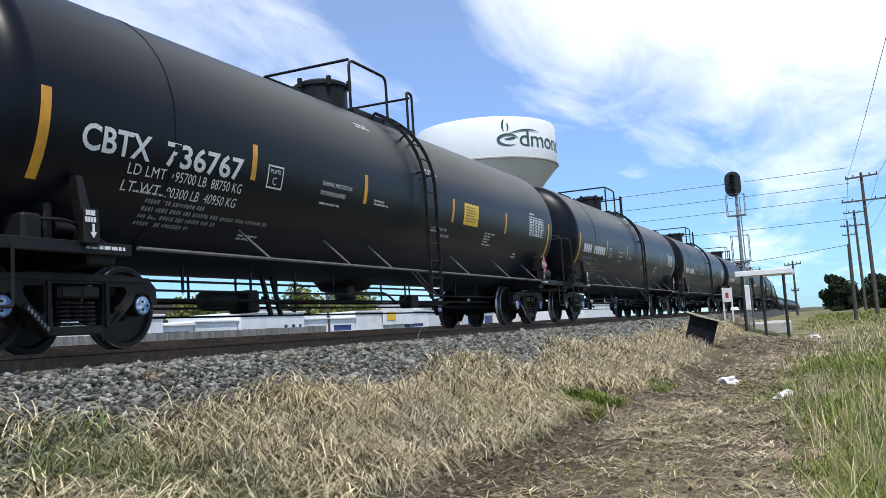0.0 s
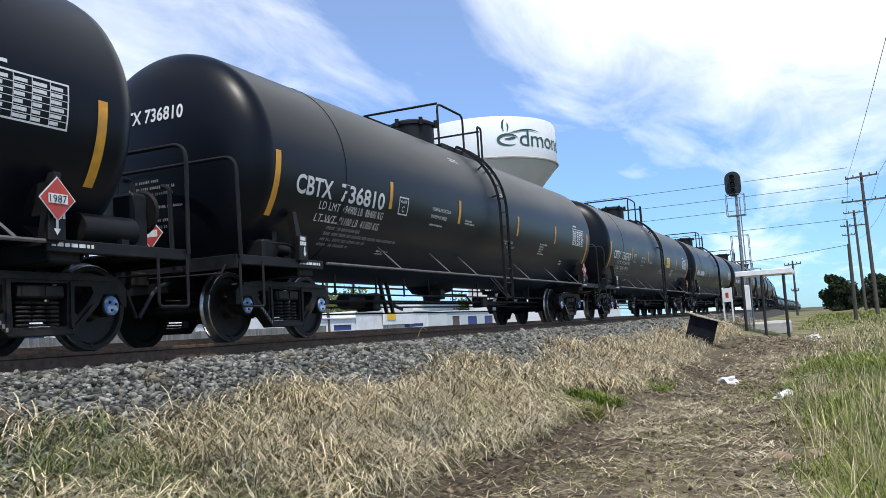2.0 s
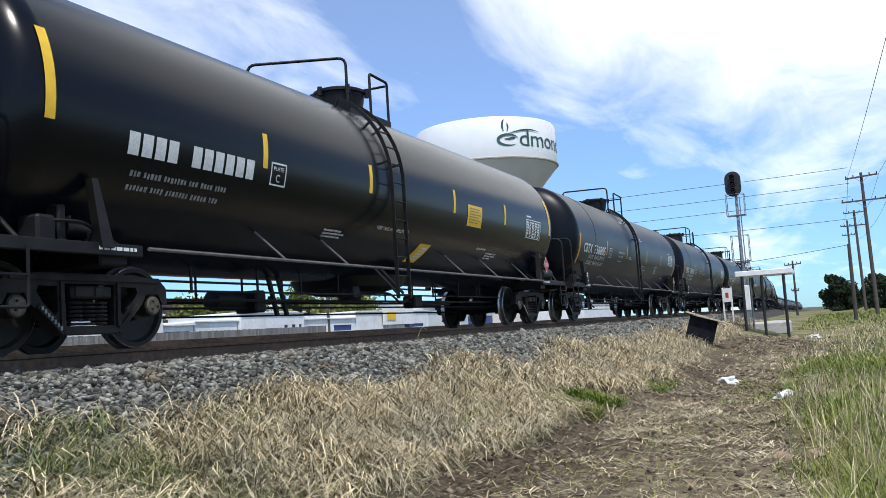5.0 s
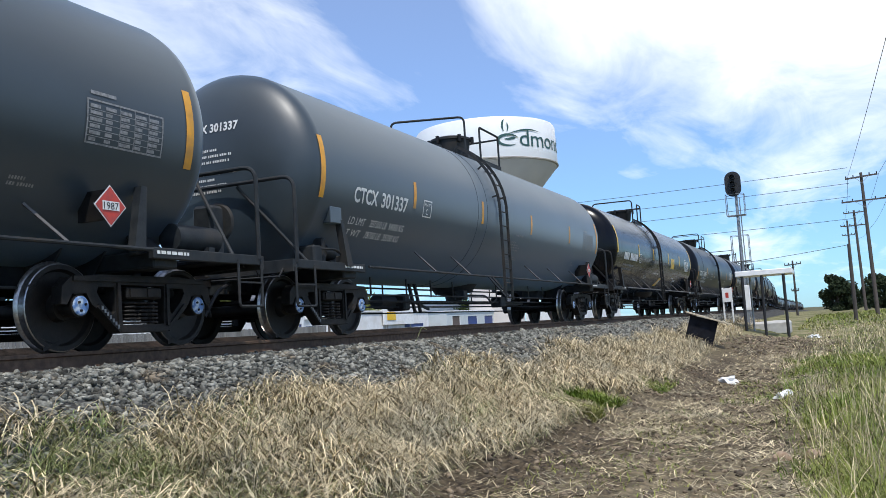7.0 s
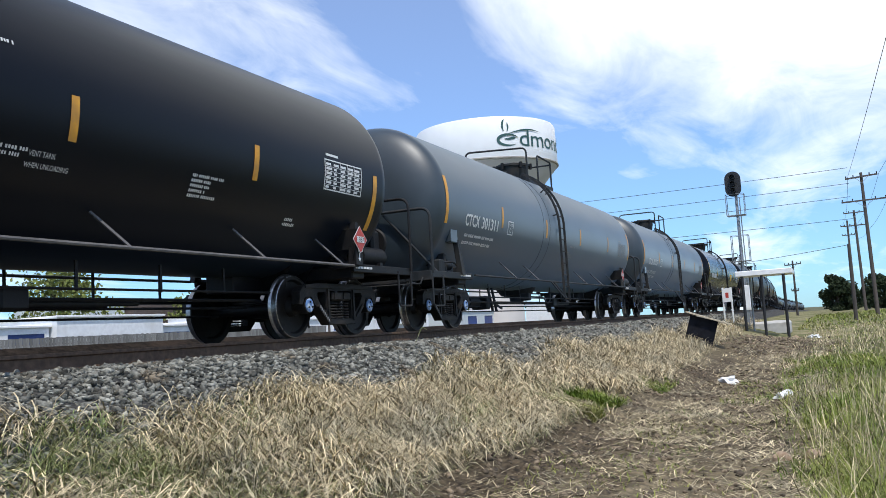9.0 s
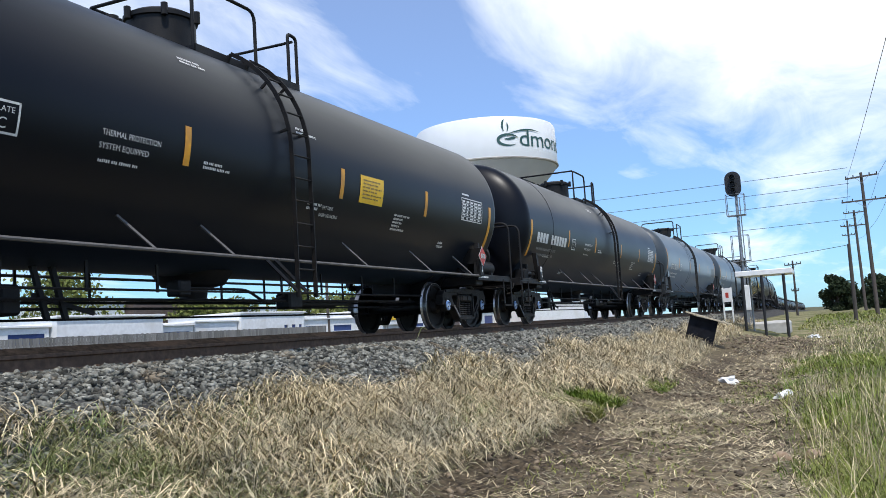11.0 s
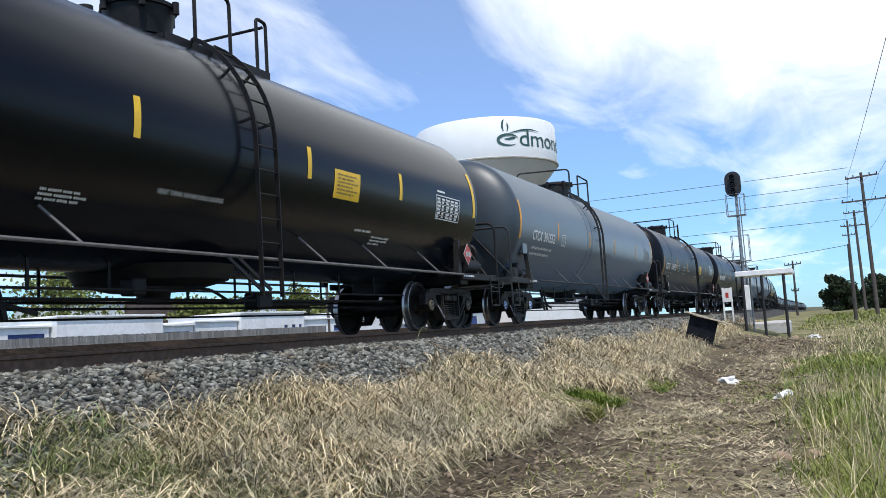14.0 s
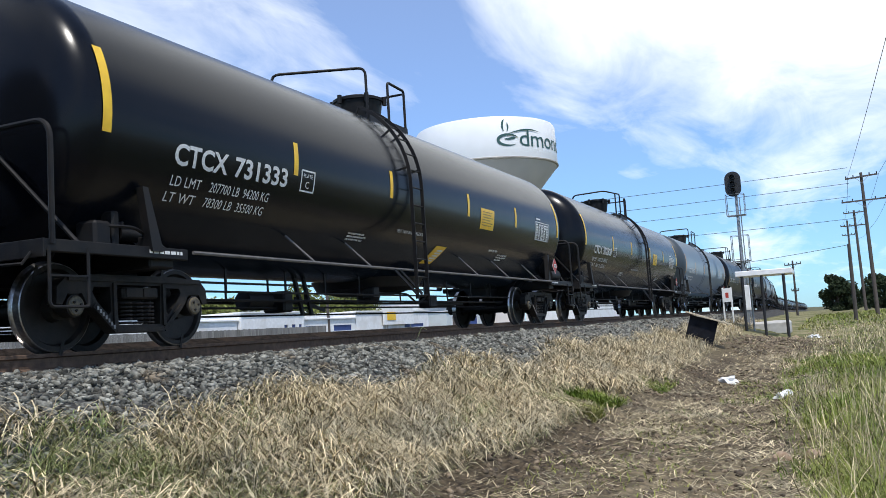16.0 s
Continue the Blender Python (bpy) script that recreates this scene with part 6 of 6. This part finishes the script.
def build_tower():
    """Water tower: shallow drum over a flaring cone on a broad stem."""
    X, Y = -46.1, 143.0
    t = thing("water_tower", "white municipal water tower with dark green lettering", "water tower", m=pose(X, Y, 0))
    bm = bmesh.new()
    lathe(bm, [(27.0, 12.25), (27.2, 12.35), (33.6, 12.2), (33.95, 12.0), (34.3, 10.6), (34.7, 6.2), (34.9, 0.0)], 96, "Z")
    part("drum", bm, TOWERM, t, "", True, 30)
    # cone below the drum, shade painted in as a darker cream
    bm = bmesh.new()
    lathe(bm, [(13.0, 4.6), (19.0, 5.2), (22.4, 8.4), (26.6, 11.95), (26.99, 12.15)], 96, "Z")
    part("cone", bm, TOWERB, t, "underside coloured cream-grey for shade", True, 40)
    bm = bmesh.new()
    lathe(bm, [(-1.5, 5.4), (0.5, 4.8), (13.0, 4.55)], 64, "Z")
    part("stem", bm, TOWERB, t, "", True)
    bm = bmesh.new()
    for k in (0, 1):
        lathe(bm, [(27.0 + k * 0.14, 12.36), (27.07 + k * 0.14, 12.46), (27.14 + k * 0.14, 12.36)], 96, "Z")
    part("rim", bm, TOWERB, t, "", True)
    # lettering bent round the drum
    rad = 12.37

    def bend(bm, a0, z0):
        slices(bm, 0.6)
        es = [e for e in bm.edges if abs(e.verts[0].co.x - e.verts[1].co.x) > 0.8]
        for _ in range(2):
            bmesh.ops.subdivide_edges(bm, edges=es, cuts=1)
            es = [e for e in bm.edges if abs(e.verts[0].co.x - e.verts[1].co.x) > 0.8]
        for v in bm.verts:
            a = a0 + v.co.x / rad
            v.co = Vector((rad * math.cos(a), rad * math.sin(a), z0 + v.co.y))
        return bm

    face = math.atan2(EYE.y - Y, EYE.x - X)
    part("lettering", bend(text_flat("dmond", 3.9, 0.95, 11.8), face + LOGO[0], LOGO[1]), LOGOM, t, "dark green name on the drum")
    bm = bmesh.new()

    def swoosh(pts, w):
        ps = [Vector((x * 1.05 - 0.25, y * 0.95 - 0.25, 0)) for x, y in pts]
        w = w * 0.95
        prev = None
        for i, p in enumerate(ps):
            d = ps[min(i + 1, len(ps) - 1)] - ps[max(i - 1, 0)]
            n = Vector((-d.y, d.x, 0)).normalized()
            ww = w * math.sin(math.pi * (i + 0.35) / (len(ps) - 0.3))
            cur = (bm.verts.new(p + n * ww), bm.verts.new(p - n * ww))
            if prev:
                bm.faces.new((prev[0], cur[0], cur[1], prev[1]))
            prev = cur

    swoosh([(1.15 * math.cos(a) * 1.5 + 0.4, 0.95 * math.sin(a)) for a in [radians(20 + 14 * k) for k in range(22)]], 0.26)
    swoosh([(-0.3, 0.15), (0.5, 0.2), (1.2, 0.35), (1.6, 0.5)], 0.22)
    swoosh([(-0.2 + 0.28 * k, 0.9 + 1.0 * math.sin(k / 24 * math.pi * 0.75)) for k in range(25)], 0.14)
    swoosh([(-0.2 + 0.35 * math.cos(a), 2.5 + 1.0 * math.sin(a)) for a in [radians(250 - 12 * k) for k in range(15)]], 0.17)
    swoosh([(0.05 + 0.3 * math.cos(a), 2.3 + 0.75 * math.sin(a)) for a in [radians(-80 + 14 * k) for k in range(12)]], 0.13)
    part("emblem", bend(bm, face + LOGO[2], LOGO[3]), LOGOM, t, "dark green flame and swoosh emblem")
    part("lettering", bend(text_flat("a", 2.2), face - 0.95, 29.6), LOGOM, t, "end of the name on the drum's other face")


LOGO = (0.47, 29.0, 0.30, 30.2)


def leaf_cloud(centres, count, size, seed):
    rnd = random.Random(seed)
    ms = []
    for k in range(count):
        c, r = rnd.choice(centres)
        d = Vector((rnd.gauss(0, 1), rnd.gauss(0, 1), rnd.gauss(0, 0.8)))
        p = Vector(c) + d.normalized() * r * rnd.random() ** 0.45
        s = size * rnd.uniform(0.6, 1.4)
        ms.append(np.array(Matrix.Translation(p) @ Euler((rnd.uniform(0, 6.3), rnd.uniform(0, 6.3), rnd.uniform(0, 6.3))).to_matrix().to_4x4() @ Matrix.Diagonal((s, s * 1.6, s, 1))))
    m = np.array(ms)
    tv = np.array([(-0.5, -0.2, 0), (0, -0.5, 0.1), (0.5, -0.1, 0), (0.1, 0.5, 0.12)])
    v = (np.einsum("nij,kj->nki", m[:, :3, :3], tv) + m[:, None, :3, 3]).reshape(-1, 3)
    me = bpy.data.meshes.new("crown")
    me.from_pydata(v.tolist(), [], [tuple(range(i, i + 4)) for i in range(0, len(v), 4)])
    return me


def build_tree(X, Y, h, w, leaf, count, size, seed, label, trunk=0.3, low=0.15):
    rnd = random.Random(seed)
    g = ground_z(X, Y)
    t = thing("tree", label, "tree", "trees in the distance", m=pose(X, Y, g - 0.1))
    bm = bmesh.new()
    tube(bm, [(0, 0, 0), (0.03 * h, 0, h * 0.35), (0, 0.02 * h, h * 0.8)], h * 0.03, 8, radii=[h * 0.032, h * 0.024, h * 0.008])
    cs = []
    for k in range(24):
        a, q = rnd.uniform(0, 6.3), rnd.uniform(low, 0.92)
        rr = w * 0.5 * math.sin(math.pi * min(0.97, 0.15 + q * 0.8)) * rnd.uniform(0.5, 0.85)
        c = Vector((rr * math.cos(a), rr * math.sin(a), h * q))
        cs.append((c, w * rnd.uniform(0.13, 0.26)))
        tube(bm, [(0, 0, h * max(0.12, q - 0.25)), (c.x * 0.6, c.y * 0.6, h * (q - 0.08)), c], 0.02 * h, 5, radii=[h * 0.012, h * 0.008, h * 0.003])
    part("trunk", bm, BARK, t, "", True)
    me = leaf_cloud(cs, count, size, seed)
    me.materials.append(leaf)
    part("crown", me, None, t)


def build_trees():
    for a in ((7.6, 152, 5.9, 4.3, LEAFD, 7500, 0.30, 1), (13.2, 140, 5.0, 4.2, LEAFD, 4200, 0.28, 2), (16.5, 128, 4.4, 4.0, LEAFD, 3000, 0.28, 3), (9.6, 160, 4.6, 3.6, LEAFD, 2600, 0.3, 4)):
        build_tree(*a, "dense dark evergreen tree beside the line of poles", low=0.08)
    for a in ((-58, 60.0, 7.0, 10.5, LEAFL, 3000, 0.26, 5), (-57, 78.6, 4.4, 7.5, LEAFL, 3200, 0.28, 6), (-56, 99, 5.8, 9.5, LEAFL, 3200, 0.32, 7), (-57, 112, 6.0, 8.0, LEAFL, 2600, 0.32, 8), (-56, 161, 5.6, 15.0, LEAFL, 2500, 0.34, 9), (-56, 84, 4.6, 6.0, LEAFL, 2200, 0.3, 10)):
        build_tree(*a, "young olive-green tree behind the low buildings", low=0.2)
    for x, y, h, w in ((-30, 620, 4.5, 22), (24, 430, 4.5, 14), (40, 400, 6, 20), (64, 380, 7, 24)):
        build_tree(x, y, h, w, LEAFD, 1800, 0.9, int(x + 50), "dark trees along the far skyline", low=0.1)


def building(X, y0, y1, z1, depth, wall, roof, label, openings=(), trim=True):
    """Low building whose front stands at X and faces the track; openings: (y0, y1, z0, z1, material, name)."""
    g = min(ground_z(X, y0), ground_z(X, y1)) - 0.3
    t = thing("building", label, "building", "low buildings behind the tracks", m=pose(0, 0, 0))
    bm = bmesh.new()
    cut = sorted(openings)
    th = 0.25
    # front wall in piers and panels round its openings
    y = y0
    for a, b, c, d, m, nm in cut:
        box(bm, X - th, y, g, X, a, z1)
        box(bm, X - th, a, g, X, b, c)
        box(bm, X - th, a, d, X, b, z1)
        y = b
    box(bm, X - th, y, g, X, y1, z1)
    box(bm, X - depth, y0, g, X - depth + th, y1, z1)
    for q in (y0, y1 - th):
        box(bm, X - depth + th, q, g, X - th, q + th, z1)
    part("wall", bm, wall, t)
    bm = bmesh.new()
    box(bm, X - depth - 0.15, y0 - 0.15, z1, X + 0.18, y1 + 0.15, z1 + 0.16, 0.02)
    part("roof", bm, roof, t, "flat roof edge")
    for a, b, c, d, m, nm in cut:
        w = part(nm, box(bmesh.new(), X - 0.14, a, c, X - 0.08, b, d), m, t)
        for q in (a, b - 0.06):
            part("frame", box(bmesh.new(), X - 0.08, q, c, X + 0.02, q + 0.06, d), WHITEP, w)


def build_background():
    W, PB = WHITEP, PALEB
    building(-45, 36.0, 47.2, 1.95, 9, W, W, "low white shed with a blue roller door", ((43.6, 46.9, 0.75, 1.5, BLUEB, "roller_door"),))
    building(-44.4, 47.4, 58.5, 2.62, 8, W, W, "windowless white flat-roofed warehouse")
    building(-45, 58.7, 63.0, 1.75, 8, W, W, "low white shed with a dark strip window", ((59.2, 62.6, 0.85, 1.25, BLUEB, "window"),))
    building(-45, 63.2, 69.3, 2.0, 9, W, W, "low white flat-roofed workshop")
    building(-44.6, 69.5, 80.4, 2.72, 9, W, W, "white workshop with small dark windows", ((76.6, 77.4, 0.9, 1.5, BLUEB, "window"), (78.0, 78.8, 0.9, 1.5, BLUEB, "window"), (79.3, 80.0, 0.9, 1.5, BLUEB, "window")))
    building(-45, 80.6, 92.0, 1.95, 9, W, W, "white garage with blue doors", ((81.2, 85.6, 0.6, 1.25, BLUEB, "roller_door"), (87.0, 91.2, 0.6, 1.25, BLUEB, "roller_door")))
    building(-45, 92.2, 112.6, 2.7, 9, W, W, "long white flat-roofed shop", ((105.0, 111.0, 0.6, 1.05, BLUEB, "window"),))
    building(-45, 119.0, 140.0, 2.55, 9, PB, W, "pale grey shop with dark openings", ((121, 124, 0.5, 1.9, BROWNB, "door"), (127, 131, 0.5, 1.8, BLUEB, "window"), (134, 138, 0.5, 1.8, BLUEB, "window")))
    building(-60, 141.0, 176.0, 5.2, 12, W, W, "broad white warehouse with a row of dark doors", ((148, 151, 0.9, 3.2, BROWNB, "door"), (160, 163, 0.9, 3.2, BROWNB, "door")))
    building(-45, 196.0, 232.0, 4.7, 14, W, W, "tall plain white warehouse")
    building(-62, 66.8, 72.3, 5.0, 10, PB, W, "pale grey metal-clad hall")
    building(-61, 72.6, 90.0, 5.2, 10, BROWNB, W, "plain brown stuccoed hall")
    building(-70, 95.0, 150.0, 5.0, 14, PB, W, "long pale hall behind the shops")
    sg = thing("shop_sign", "square yellow shop sign on a white panel", "sign", m=pose(0, 0, 0))
    part("panel", box(bmesh.new(), -44.7, 98.5, 1.0, -44.55, 107.0, 3.15, 0.02), WHITEP, sg)
    part("yellow_face", box(bmesh.new(), -44.53, 99.4, 1.6, -44.48, 101.7, 2.65, 0.01), YELLOWB, sg, "yellow sign face")
    for y in (99.5, 106.0):
        part("post", box(bmesh.new(), -44.7, y, 0.3, -44.55, y + 0.15, 1.0), ALU, sg)
    fence = thing("board_fence", "grey weathered board fence before the buildings", "fence", m=pose(0, 0, 0))
    for z in (0.95, 1.35):
        part("rail", box(bmesh.new(), -43.02, 36, z - 0.3, -42.96, 82, z - 0.22), FENCEM, fence)
    bm = bmesh.new()
    box(bm, -0.012, -0.125, 0, 0.012, 0.125, 1.2)
    me = finish(bm, "board", FENCEM)
    rnd = random.Random(2)
    for k in range(165):
        y = 36 + k * 0.28
        b = part("board", me, None, fence)
        b.location = (-42.93, y, ground_z(-43, y) - 0.45 + rnd.uniform(-0.03, 0.03))


def blob(name, X, Y, sx, sy, sz, material, label, category, seed, rough=0.35, sub=3):
    bm = bmesh.new()
    bmesh.ops.create_icosphere(bm, subdivisions=sub, radius=1)
    for v in bm.verts:
        q = 1 + rough * noise.noise(v.co * 1.6 + Vector((seed, 0, 0))) + rough * 0.6 * noise.noise(v.co * 4.1 + Vector((0, seed, 0)))
        v.co = Vector((v.co.x * sx * q, v.co.y * sy * q, max(-0.3, v.co.z) * sz * q))
    ob = new(name, finish(bm, name, material, True, 50))
    ob.location = (X, Y, gz(X, Y) + sz * 0.15)
    ob.rotation_euler = (0, 0, seed)
    return tagged(ob, label, category)


def build_litter():
    blob("plastic_bag", 5.75, 19.4, 0.24, 0.17, 0.13, BAGM, "crumpled white plastic bag on the dirt", "plastic bag", 2.1, 0.9)
    blob("plastic_bag", 6.95, 17.2, 0.23, 0.13, 0.10, BAGM, "flattened white plastic bag on the grass edge", "plastic bag", 4.4, 0.9)
    blob("plastic_bag", 6.76, 45.5, 0.30, 0.16, 0.10, BAGM, "white plastic litter far along the path", "plastic bag", 6.0, 0.8)
    blob("rock", 7.35, 9.65, 0.10, 0.08, 0.07, ROCKM, "pale sandstone lump on the dirt", "rock", 1.2, 0.4)
    blob("rock", 7.64, 9.85, 0.09, 0.07, 0.07, ROCKM, "brown sandstone lump at the grass edge", "rock", 3.2, 0.4)
    blob("rock", 6.0, 44.5, 0.22, 0.15, 0.12, ROCKM, "orange-brown lump on the heap", "rock", 5.0, 0.4)
    bm = bmesh.new()
    tube(bm, rounded([(1.55, 13.2, -0.20), (1.45, 13.6, -0.02), (1.40, 13.8, 0.06), (1.35, 14.1, 0.0)], 0.2), 0.005, 6)
    tagged(new("bent_stalk", finish(bm, "bent_stalk", STRAWG, True)), "lone bent straw stalk in the ballast", "stalk")


build_signal()
build_shelter()
build_box()
build_lines()
build_tower()
build_trees()
build_background()
build_litter()

build_train()


def motions():
    """The train rolls away along the track; the wheels turn with it."""
    for car, y, spins in SCENE_CARS:
        walk(car, [(t, car_pose(y + d)) for t, d in RUN])
        if not spins:
            continue
        turn = [(k / FPS, -run_at(k / FPS) / RA) for k in range(0, 16 * FPS + 1)]
        for w in car.children_recursive:
            if w.name.startswith("wheelset"):
                home = Vector(w.location)
                walk(w, [(t, Matrix.Translation(home) @ Matrix.Rotation(a, 4, "X")) for t, a in turn])


motions()
